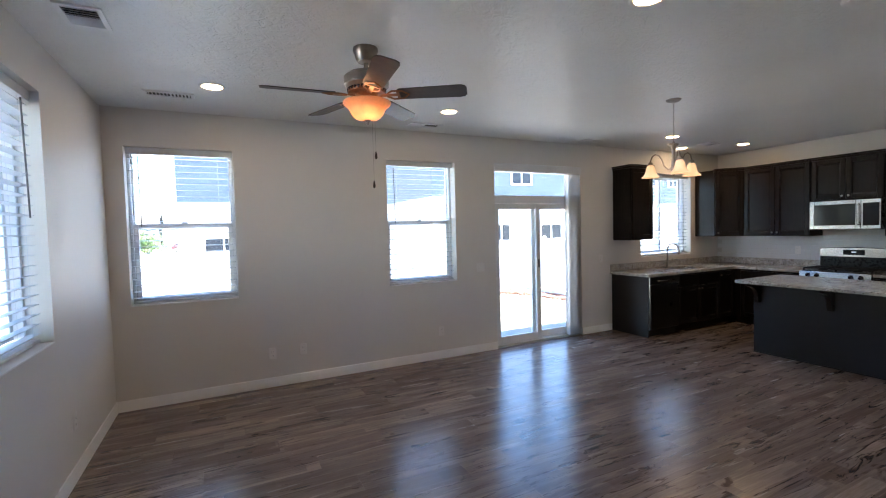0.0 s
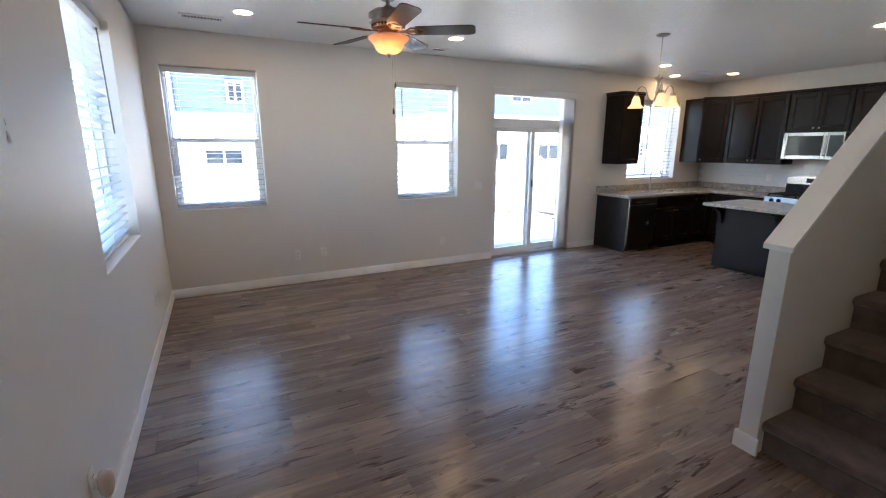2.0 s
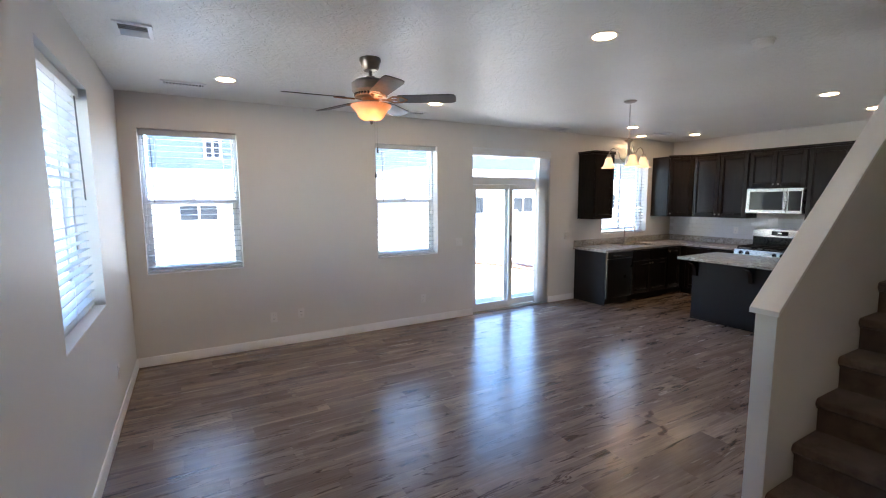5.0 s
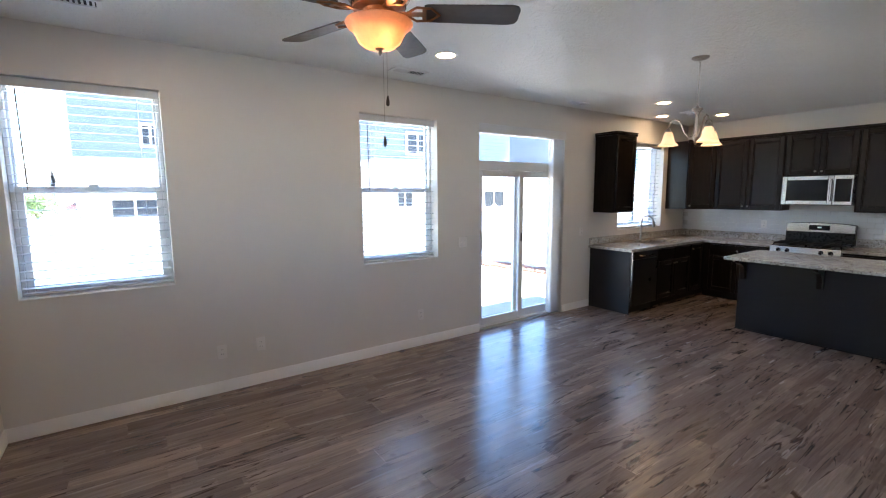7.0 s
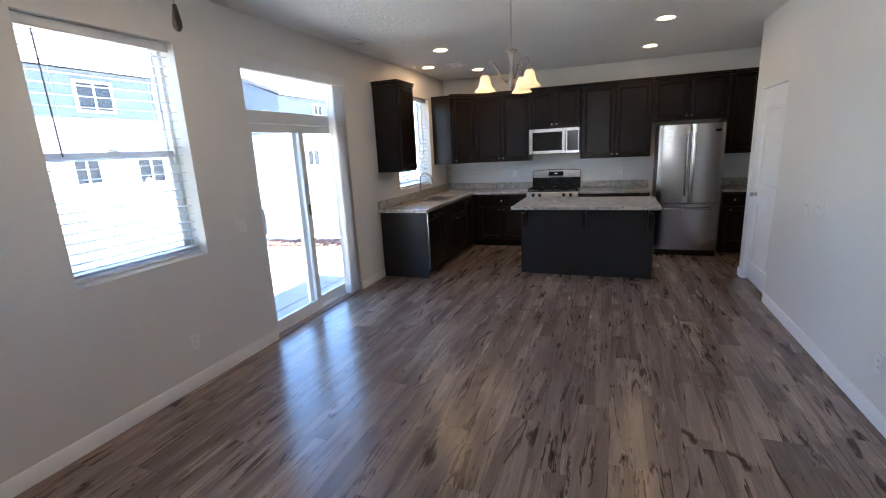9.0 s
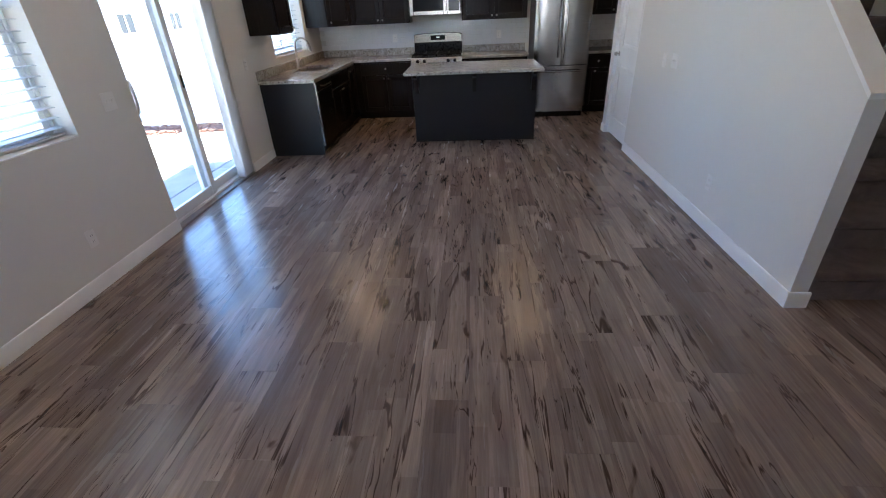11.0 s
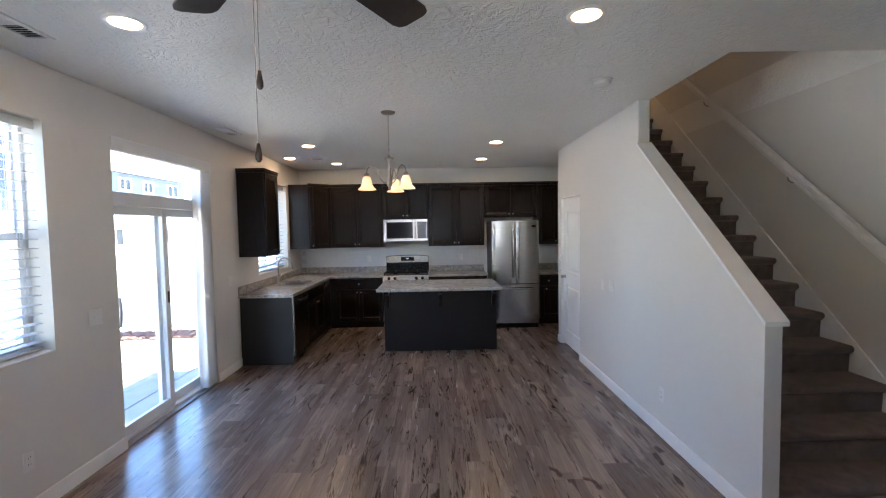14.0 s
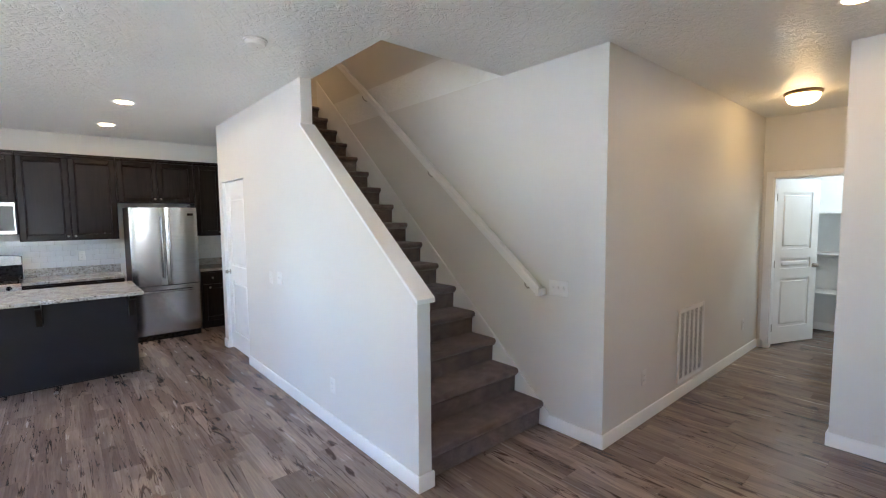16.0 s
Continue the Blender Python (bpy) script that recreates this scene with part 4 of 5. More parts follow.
# range
RY0, RY1, RX = 2.645, 3.405, 7.14
rg = thing("range", 7.45, 3.02, 0, "stainless steel gas range with black grates", "range")
part("body", Geo().box(RX + 0.03, RY0, 0.06, EX - 0.03, RY1, 0.875, 0.003), BLACK, rg)
part("oven_door", Geo().box(RX, RY0 + 0.004, 0.22, RX + 0.03, RY1 - 0.004, 0.76, 0.006).box(RX - 0.002, RY0 + 0.12, 0.36, RX, RY1 - 0.12, 0.62), STEEL, rg)
part("door_handle", Geo().tube([(RX, RY0 + 0.08, 0.70), (RX - 0.05, RY0 + 0.08, 0.70), (RX - 0.05, RY1 - 0.08, 0.70), (RX, RY1 - 0.08, 0.70)], 0.012, 8), STEEL, rg)
part("storage_drawer", Geo().box(RX, RY0 + 0.004, 0.07, RX + 0.03, RY1 - 0.004, 0.21, 0.006), STEEL, rg)
cp = part("control_strip", Geo().prism([(RX - 0.002, 0.775), (RX - 0.002, 0.80), (RX + 0.018, 0.885), (RX + 0.06, 0.885), (RX + 0.06, 0.775)], "y", RY0, RY1), STEEL, rg)
for y in (RY0 + 0.10, RY0 + 0.20, RY1 - 0.20, RY1 - 0.10):
    part("burner_knob", Geo().tube([(RX + 0.008, y, 0.84), (RX - 0.006, y, 0.836)], 0.024, 14).tube([(RX - 0.005, y, 0.836), (RX - 0.03, y, 0.83)], 0.019, 12, 0.016), BLACK, cp)
part("cooktop", Geo().box(RX + 0.061, RY0, 0.872, EX - 0.10, RY1, 0.892, 0.005), BLACK, rg)
for ya in (RY0 + 0.02, (RY0 + RY1) / 2 + 0.005):
    yb = ya + 0.355
    g = Geo()
    xa, xb = RX + 0.08, EX - 0.13
    for y in (ya, (ya + yb) / 2, yb):
        g.box(xa, y - 0.006, 0.915, xb, y + 0.006, 0.93, 0.002)
    for x in (xa, xa + (xb - xa) * 0.25, (xa + xb) / 2, xa + (xb - xa) * 0.75, xb):
        g.box(x - 0.006, ya, 0.9145, x + 0.006, yb, 0.9295, 0.002)
    for x in (xa, xb):
        for y in (ya, yb):
            g.box(x - 0.007, y - 0.007, 0.891, x + 0.007, y + 0.007, 0.916)
    part("grate", g, IRON, rg)
    for x in (xa + 0.11, xb - 0.11):
        part("burner", Geo().lathe([(0, 0), (0.05, 0), (0.05, 0.01), (0.036, 0.012), (0.034, 0.02), (0, 0.021)], x, (ya + yb) / 2, 0.891, 16), IRON, rg)
g = Geo()
xb0 = EX - 0.10
g.prism([(RY0, 0.893), (RY1, 0.893), (RY1, 1.165)] + [((RY0 + RY1) / 2 + 0.38 * math.cos(k * math.pi / 10), 1.165 + 0.028 * math.sin(k * math.pi / 10)) for k in range(1, 10)] + [(RY0, 1.165)], "x", xb0, xb0 + 0.07)
bg = part("backguard", g, BLACK, rg)
g = Geo()
g.prism([(RY0 + 0.004, 1.06), (RY1 - 0.004, 1.06), (RY1 - 0.004, 1.16)] + [((RY0 + RY1) / 2 + 0.37 * math.cos(k * math.pi / 10), 1.16 + 0.026 * math.sin(k * math.pi / 10)) for k in range(1, 10)] + [(RY0 + 0.004, 1.16)], "x", xb0 - 0.006, xb0 - 0.0005)
part("fascia", g, STEEL, bg)
part("display", Geo().box(xb0 - 0.009, 2.91, 1.088, xb0 - 0.0065, 3.14, 1.155, 0.001), DARKGLASS, bg)
part("digits", Geo().box(xb0 - 0.0105, 3.0, 1.118, xb0 - 0.0095, 3.05, 1.134), glow("clock_glow", (0.5, 0.9, 1.0), 0.03), bg)

# microwave
mw = thing("microwave", 7.6, 3.02, 1.43, "stainless steel over-the-range microwave oven", "microwave")
MX = 7.40
part("body", Geo().box(MX + 0.022, 2.648, 1.438, EX - 0.003, 3.412, 1.832, 0.003), BLACK, mw)
dr = part("door", frame_ring(local(BACK(MX + 0.022)), 2.85, 3.408, 1.445, 1.828, 0.055, 0.0, 0.022, 0.004), STEEL, mw)
part("window", Geo().box(MX + 0.006, 2.903, 1.498, MX + 0.018, 3.355, 1.775, 0.002), DARKGLASS, dr)
part("handle", Geo().tube([(MX, 2.868, 1.50), (MX - 0.035, 2.868, 1.51), (MX - 0.04, 2.868, 1.64), (MX - 0.035, 2.868, 1.76), (MX, 2.868, 1.77)], 0.010, 8), STEEL, dr)
cpn = part("control_panel", Geo().box(MX, 2.652, 1.445, MX + 0.0215, 2.848, 1.828, 0.004), STEEL, mw)
part("keypad", Geo().box(MX - 0.002, 2.668, 1.49, MX - 0.0002, 2.828, 1.78), DARKGLASS, cpn)
part("vent_strip", Geo().box(MX + 0.001, 2.652, 1.8285, MX + 0.0215, 3.408, 1.8335), SLOT, mw)

# refrigerator
fr = thing("refrigerator", 7.3, 1.21, 0, "stainless steel french-door refrigerator with bottom freezer", "refrigerator")
FX, FY0, FY1 = 6.955, 0.825, 1.595
GREY = plain("dark_grey_cabinet", (0.06, 0.06, 0.062), 0.45)
part("cabinet", Geo().box(FX + 0.07, FY0 + 0.008, 0.07, EX - 0.03, FY1 - 0.008, 1.768, 0.004), GREY, fr)


def curved_door(y0, y1, z0, z1, bulge=0.034):
    n = 10
    prof = [(FX + 0.066, y0)]
    for k in range(n + 1):
        y = y0 + (y1 - y0) * k / n
        mid = (FY0 + FY1) / 2
        s = (y - mid) / ((FY1 - FY0) / 2)
        edge = 0.010 if k in (0, n) else 0.0
        prof.append((FX + bulge * s * s + edge, y))
    prof.append((FX + 0.066, y1))
    return Geo().prism(prof, "z", z0, z1)


for y0, y1, hy in ((FY0, 1.208, 1.168), (1.212, FY1, 1.252)):
    d = part("door", curved_door(y0, y1, 0.735, 1.762), STEEL, fr)
    zz = [0.84 + 0.80 * k / 8 for k in range(9)]
    part("handle", Geo().tube([(FX, hy, 0.84)] + [(FX - 0.03 - 0.022 * math.sin(math.pi * k / 8), hy, z) for k, z in enumerate(zz)] + [(FX, hy, 1.64)], 0.013, 8), STEEL, d)
    if y0 == FY0:
        part("badge", Geo().box(FX + 0.002, 0.875, 1.655, FX + 0.016, 0.94, 1.685, 0.002), BLACK, d, "small dark badge")
d = part("freezer_drawer", curved_door(FY0, FY1, 0.085, 0.725), STEEL, fr)
part("handle", Geo().tube([(FX + 0.01, FY0 + 0.10, 0.655)] + [(FX - 0.028 - 0.02 * math.sin(math.pi * k / 8), FY0 + 0.10 + (FY1 - FY0 - 0.2) * k / 8, 0.655) for k in range(9)] + [(FX + 0.01, FY1 - 0.10, 0.655)], 0.013, 8), STEEL, d)
part("grille", Geo().box(FX + 0.04, FY0 + 0.01, 0.0, FX + 0.09, FY1 - 0.01, 0.075, 0.004), BLACK, fr)
for y in (FY0 + 0.06, FY1 - 0.06):
    part("hinge_cover", Geo().box(FX + 0.03, y - 0.04, 1.763, FX + 0.13, y + 0.04, 1.783, 0.006), GREY, fr)


# ---- ceiling lights ----
WARM = (1.0, 0.74, 0.46)


def recessed_light(x, y):
    t = thing("recessed_light", x, y, C, "white recessed ceiling light, switched on", "ceiling light", "recessed lights")
    part("trim_ring", Geo().lathe([(0.072, 0.0), (0.072, -0.004), (0.090, -0.006), (0.098, -0.001), (0.098, 0.0)], x, y, C, 28), TRIM, t)
    part("lens", Geo().lathe([(0.0, -0.003), (0.05, -0.003), (0.0725, -0.002), (0.0725, 0.0), (0, 0.0)], x, y, C, 28), CANLIGHT, t, "glowing lens")
    return t


first = recessed_light(0.0, 4.05)
for x, y in ((2.085, 4.05), (2.055, 1.722), (5.49, 4.11), (6.45, 4.66), (7.08, 4.11), (5.41, 1.727), (6.79, 1.775), (0.50, -0.955)):
    copy_thing(first, Matrix.Translation((x, y, C)))

# ceiling fan with a bowl light
FXC, FYC = 0.895, 2.895
FANMETAL = plain("brushed_pewter", (0.30, 0.27, 0.24), 0.34, 1.0, vary=0.12, scale=25.0)
COPPER = plain("antique_bronze", (0.34, 0.17, 0.09), 0.38, 1.0, vary=0.2, scale=30.0)
BLADE = plain("dark_walnut_blade", (0.055, 0.040, 0.033), 0.42, vary=0.2, scale=14.0)
BOWL = frosted("alabaster_bowl_glass", (0.92, 0.64, 0.47), 0.72)
BULB = glow("fan_bulb_glow", (1.0, 0.62, 0.36), 1.7)
fan = thing("ceiling_fan", FXC, FYC, C, "pewter ceiling fan with dark blades and a lit amber bowl", "ceiling fan")
part("canopy", Geo().lathe([(0, 0), (0.078, 0), (0.080, -0.02), (0.072, -0.035), (0.064, -0.07), (0.05, -0.088), (0.02, -0.092), (0, -0.092)], FXC, FYC, C, 28), FANMETAL, fan)
part("downrod", Geo().tube([(FXC, FYC, C - 0.09), (FXC, FYC, 2.585)], 0.014, 12).lathe([(0.014, 0.0), (0.03, 0.0), (0.032, 0.025), (0.014, 0.03)], FXC, FYC, 2.587, 16), FANMETAL, fan)
part("motor_housing", Geo().lathe([(0, 2.592), (0.06, 2.592), (0.115, 2.580), (0.142, 2.558), (0.142, 2.505), (0.128, 2.488), (0.10, 2.478), (0, 2.478)], FXC, FYC, 0, 32), FANMETAL, fan)
g = Geo().lathe([(0.09, 2.4795), (0.122, 2.475), (0.118, 2.458), (0.075, 2.452), (0.06, 2.43), (0, 2.43)], FXC, FYC, 0, 32)
ring = part("vent_ring", g, COPPER, fan, "pierced bronze ring")
g = Geo()
for k in range(30):
    a = 2 * math.pi * k / 30
    g.m = Matrix.Translation((FXC, FYC, 2.478)) @ pose(0, 0, 0, 0, 0, math.degrees(a))
    g.box(0.100, -0.006, -0.012, 0.124, 0.006, 0.006, 0.002)
part("vent_slot", g, SLOT, ring)
part("fitter", Geo().lathe([(0, 2.432), (0.062, 2.432), (0.066, 2.418), (0.09, 2.410), (0, 2.410)], FXC, FYC, 0, 28), FANMETAL, fan)
part("bowl", Geo().lathe([(0.150, 2.404), (0.154, 2.398), (0.147, 2.386), (0.126, 2.370), (0.110, 2.348), (0.097, 2.320), (0.074, 2.300), (0.038, 2.291), (0.0, 2.289), (0.0, 2.293), (0.036, 2.295), (0.071, 2.304), (0.093, 2.323), (0.106, 2.350), (0.122, 2.373), (0.143, 2.390), (0.147, 2.402)], FXC, FYC, 0, 36), BOWL, fan, "lit amber alabaster glass bowl")
for dx, dy in ((0.055, 0.02), (-0.045, 0.035), (-0.01, -0.055)):
    part("bulb", Geo().lathe([(0, 0.032), (0.012, 0.028), (0.016, 0.012), (0.025, -0.006), (0.025, -0.016), (0.016, -0.028), (0, -0.032)], FXC + dx, FYC + dy, 2.348, 14), BULB, fan, "lit warm bulb inside the bowl")
part("finial", Geo().lathe([(0, 2.300), (0.020, 2.296), (0.022, 2.289), (0.010, 2.281), (0.009, 2.270), (0.004, 2.262), (0, 2.262)], FXC, FYC, 0, 14), FANMETAL, fan)
for k, deg in enumerate((-97, -31, 43, 110, 175)):
    m = Matrix.Translation((FXC, FYC, 2.447)) @ pose(0, 0, 0, 0, 0, deg) @ pose(0, 0, 0, -12, 0, 0)
    g = Geo()
    g.m = m
    out = [(0.205, -0.055), (0.22, -0.062), (0.60, -0.072), (0.628, -0.062), (0.64, -0.04), (0.642, 0.04), (0.63, 0.062), (0.60, 0.072), (0.22, 0.062), (0.205, 0.055)]
    g.prism(out, "z", -0.003, 0.003)
    bl = part("blade", g, BLADE, fan, "dark wooden fan blade")
    g = Geo()
    g.m = m
    g.box(0.08, -0.016, -0.008, 0.20, 0.016, -0.0035, 0.002).box(0.196, -0.05, -0.0075, 0.215, 0.05, -0.0035, 0.002)
    g.tube([(0.13, -0.012, -0.006), (0.17, -0.05, -0.006), (0.235, -0.045, -0.006), (0.275, 0.0, -0.006), (0.235, 0.045, -0.006), (0.17, 0.05, -0.006), (0.13, 0.012, -0.006)], 0.006, 6)
    part("blade_iron", g, COPPER, bl, "scrolled bronze blade iron")
for px, py, z in ((0.963, 2.955, 2.08), (0.945, 2.958, 1.888)):
    py2 = py
    ch = part("pull_chain", Geo().tube([(px, py2, 2.42), (px, py2, z + 0.02)], 0.0011, 5), NICKEL, fan)
    part("chain_knob", Geo().lathe([(0, 0.024), (0.004, 0.023), (0.006, 0.01), (0.0085, -0.005), (0.0085, -0.018), (0.004, -0.025), (0, -0.026)], px, py2, z, 10), BLADE, ch, "dark wooden pull knob")

# chandelier
HX, HY = 3.885, 2.922
SHADE = glow("frosted_shade_glow", (1.0, 0.52, 0.23), 0.085, (0.9, 0.82, 0.7))
chd = thing("chandelier", HX, HY, C, "brushed nickel chandelier with three lit bell shades", "chandelier")
part("canopy", Geo().lathe([(0, 0), (0.066, 0), (0.066, -0.008), (0.05, -0.018), (0.012, -0.026), (0, -0.026)], HX, HY, C, 24), NICKEL, chd)
g = Geo()
z = C - 0.024
k = 0
while z > 2.345:
    for j in range(8):
        a, b = 2 * math.pi * j / 8, 2 * math.pi * (j + 1) / 8
        ux, uy = (1, 0) if k % 2 else (0, 1)
        g.tube([(HX + ux * 0.006 * math.cos(a), HY + uy * 0.006 * math.cos(a), z - 0.011 + 0.012 * math.sin(a)), (HX + ux * 0.006 * math.cos(b), HY + uy * 0.006 * math.cos(b), z - 0.011 + 0.012 * math.sin(b))], 0.0016, 4)
    z -= 0.019
    k += 1
part("chain", g, NICKEL, chd)
part("column", Geo().lathe([(0, 2.352), (0.008, 2.35), (0.012, 2.335), (0.042, 2.328), (0.044, 2.318), (0.022, 2.30), (0.014, 2.27), (0.017, 2.20), (0.022, 2.13), (0.030, 2.095), (0.022, 2.075), (0.010, 2.06), (0.014, 2.045), (0.006, 2.03), (0, 2.028)], HX, HY, 0, 20), NICKEL, chd)
for deg in (110, -10, -130):
    a = radians(deg)
    ca, sa = math.cos(a), math.sin(a)
    P = lambda r, z: (HX + r * ca, HY + r * sa, z)
    arm = part("arm", Geo().tube([P(0.02, 2.10), P(0.05, 2.095), P(0.085, 2.13), P(0.105, 2.19), P(0.13, 2.235), P(0.165, 2.25), P(0.195, 2.232), P(0.21, 2.195), P(0.21, 2.165)], 0.006, 8), NICKEL, chd)
    part("socket", Geo().lathe([(0, 0.03), (0.016, 0.03), (0.024, 0.02), (0.026, 0.0), (0, 0.0)], HX + 0.21 * ca, HY + 0.21 * sa, 2.15, 16), NICKEL, arm)
    part("shade", Geo().lathe([(0.022, 0.0), (0.03, -0.006), (0.040, -0.03), (0.046, -0.062), (0.056, -0.09), (0.078, -0.112), (0.083, -0.120), (0.080, -0.121), (0.072, -0.113), (0.052, -0.094), (0.042, -0.064), (0.036, -0.032), (0.026, -0.010), (0.0, -0.008)], HX + 0.21 * ca, HY + 0.21 * sa, 2.152, 28), SHADE, arm, "lit frosted glass bell shade")


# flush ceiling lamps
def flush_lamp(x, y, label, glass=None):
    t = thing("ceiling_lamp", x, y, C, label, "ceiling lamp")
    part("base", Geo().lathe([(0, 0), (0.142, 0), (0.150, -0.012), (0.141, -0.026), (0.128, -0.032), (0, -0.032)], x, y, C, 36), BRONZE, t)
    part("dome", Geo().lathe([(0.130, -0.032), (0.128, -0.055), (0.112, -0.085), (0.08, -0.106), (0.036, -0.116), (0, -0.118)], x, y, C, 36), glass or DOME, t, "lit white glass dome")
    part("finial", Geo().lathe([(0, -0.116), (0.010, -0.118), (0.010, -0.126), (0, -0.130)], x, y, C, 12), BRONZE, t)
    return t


BRONZE = plain("brushed_bronze", (0.38, 0.28, 0.18), 0.35, 1.0, vary=0.1)
DOME = glow("white_dome_glow", (1.0, 0.66, 0.34), 0.95)
flush_lamp(1.10, -3.02, "brushed bronze flush ceiling lamp with a lit dome")
# Unseen fill added for the closet; its cool glow stands in for daylight.
flush_lamp(0.55, -4.85, "unseen ceiling lamp added to fill the closet with cool light", glow("closet_fill_glow", (0.82, 0.92, 1.0), 3.4))
up = flush_lamp(6.7, -0.1, "brushed bronze flush ceiling lamp over the upper landing", glow("landing_dome_glow", (1.0, 0.62, 0.34), 3.2))
up.matrix_basis = Matrix.Translation((6.7, -0.1, 5.5))


# ---- vents, detector, plates ----
def ceiling_vent(x, y, lx, ly, along_x=True):
    t = thing("ceiling_vent", x, y, C, "white metal ceiling air vent with louvres", "air vent", "ceiling vents")
    g = Geo()
    g.m = Matrix.Translation((x, y, C - 0.0105))
    frame = wall_geo("x", 0.0, 0.0105, -lx / 2, lx / 2, -ly / 2, ly / 2, [(-lx / 2 + 0.025, lx / 2 - 0.025, -ly / 2 + 0.025, ly / 2 - 0.025)])
    g.add([(p[0], p[2], p[1]) for p in frame.v], frame.f)
    part("frame", g, TRIM, t)
    part("backing", Geo().box(x - lx / 2 + 0.02, y - ly / 2 + 0.02, C - 0.002, x + lx / 2 - 0.02, y + ly / 2 - 0.02, C - 0.0005), SLOT, t)
    n = max(3, int((ly - 0.05) / 0.024)) if along_x else max(6, int((lx - 0.05) / 0.024))
    for k in range(n):
        g = Geo()
        tilt = 35 if k < n / 2 else -35
        if along_x:
            yy = y - ly / 2 + 0.025 + (ly - 0.05) * (k + 0.5) / n
            g.m = Matrix.Translation((x, yy, C - 0.007)) @ pose(0, 0, 0, tilt)
            g.box(-lx / 2 + 0.02, -0.007, -0.0006, lx / 2 - 0.02, 0.007, 0.0006)
        else:
            xx = x - lx / 2 + 0.025 + (lx - 0.05) * (k + 0.5) / n
            g.m = Matrix.Translation((xx, y, C - 0.007)) @ pose(0, 0, 0, 0, tilt)
            g.box(-0.007, -ly / 2 + 0.02, -0.0006, 0.007, ly / 2 - 0.02, 0.0006)
        part("slat", g, TRIM, t)


ceiling_vent(-0.575, 3.05, 0.20, 0.26, True)
ceiling_vent(-0.32, 4.38, 0.36, 0.15, False)
ceiling_vent(2.08, 4.62, 0.36, 0.15, False)
ceiling_vent(4.60, 4.70, 0.32, 0.14, False)
ceiling_vent(6.50, 4.27, 0.26, 0.20, False)

sd = thing("smoke_detector", 3.06, 1.262, C, "round white smoke detector on the ceiling", "smoke detector")
part("base", Geo().lathe([(0, 0), (0.072, 0), (0.072, -0.012), (0, -0.012)], 3.06, 1.262, C, 28), PLATE, sd)
part("cover", Geo().lathe([(0.064, -0.012), (0.064, -0.022), (0.058, -0.036), (0.036, -0.046), (0, -0.047)], 3.06, 1.262, C, 28), PLATE, sd)
part("test_button", Geo().lathe([(0, -0.049), (0.012, -0.049), (0.013, -0.045), (0, -0.045)], 3.06, 1.262, C, 14), PLATE, sd)

EASTF = Matrix(((0, 1, 0, 0), (1, 0, 0, 0), (0, 0, 1, 0), (0, 0, 0, 1)))


def wall_frame(face, value):
    """u along the wall, d out into the room, z up."""
    if face == "north":
        return SIDE(value)
    if face == "west":
        return Matrix(((0, 1, 0, value), (1, 0, 0, 0), (0, 0, 1, 0), (0, 0, 0, 1)))
    if face == "east":
        return BACK(value)
    return Matrix(((1, 0, 0, 0), (0, 1, 0, value), (0, 0, 1, 0), (0, 0, 0, 1)))


def outlet(m, u, z):
    o = m @ Vector((u, 0, z))
    t = thing("wall_outlet", *o, "white duplex wall outlet with its plate", "outlet", "wall outlets")
    part("plate", local(m).box(u - 0.036, 0.0, z - 0.058, u + 0.036, 0.006, z + 0.058, 0.003), PLATE, t)
    for dz in (-0.02, 0.02):
        s = part("socket", local(m).box(u - 0.017, 0.006, z + dz - 0.014, u + 0.017, 0.0085, z + dz + 0.014, 0.001), PLATE, t)
        part("slots", local(m).box(u - 0.008, 0.0085, z + dz - 0.005, u - 0.006, 0.009, z + dz + 0.006).box(u + 0.006, 0.0085, z + dz - 0.005, u + 0.008, 0.009, z + dz + 0.006), SLOT, s)


def switch(m, u, z, gangs=1):
    o = m @ Vector((u, 0, z))
    t = thing("light_switch", *o, "white wall light switch with its plate", "light switch", "light switches")
    w = 0.036 + 0.023 * (gangs - 1)
    part("plate", local(m).box(u - w, 0.0, z - 0.058, u + w, 0.006, z + 0.058, 0.003), PLATE, t)
    for k in range(gangs):
        uu = u + (k - (gangs - 1) / 2) * 0.046
        part("toggle", local(m).box(uu - 0.005, 0.006, z - 0.004, uu + 0.005, 0.016, z + 0.012, 0.002).box(uu - 0.008, 0.006, z - 0.015, uu + 0.008, 0.0075, z + 0.015), PLATE, t)


mn = wall_frame("north", NY)
for u, z in ((0.43, 0.346), (0.735, 0.352), (2.37, 0.34)):
    outlet(mn, u, z)
switch(mn, 2.945, 1.088, 2)
outlet(mn, 5.02, 1.09)
outlet(wall_frame("west", WX), 3.765, 0.376)
outlet(wall_frame("west", WX), 1.50, 0.335)
af = thing("air_freshener", WX + 0.04, 1.50, 0.30, "glossy beige plastic plug-in air freshener in a wall outlet", "air freshener")
part("housing", Geo().lathe([(0, -0.062), (0.012, -0.060), (0.021, -0.045), (0.027, -0.015), (0.029, 0.015), (0.027, 0.035), (0.019, 0.048), (0.008, 0.053), (0, 0.054)], WX + 0.044, 1.50, 0.315, 24), plain("beige_gloss_plastic", (0.72, 0.63, 0.55), 0.22, vary=0.04, scale=20.0), af)
part("plug", Geo().box(WX + 0.0095, 1.486, 0.30, WX + 0.03, 1.514, 0.355, 0.003), PLATE, af, "white plug block")
mst = wall_frame("south", SY)
switch(mst, 4.41, 1.045)
switch(mst, 4.18, 1.06, 2)
outlet(mst, 3.17, 0.335)
outlet(wall_frame("east", 1.64), -1.11, 0.358)
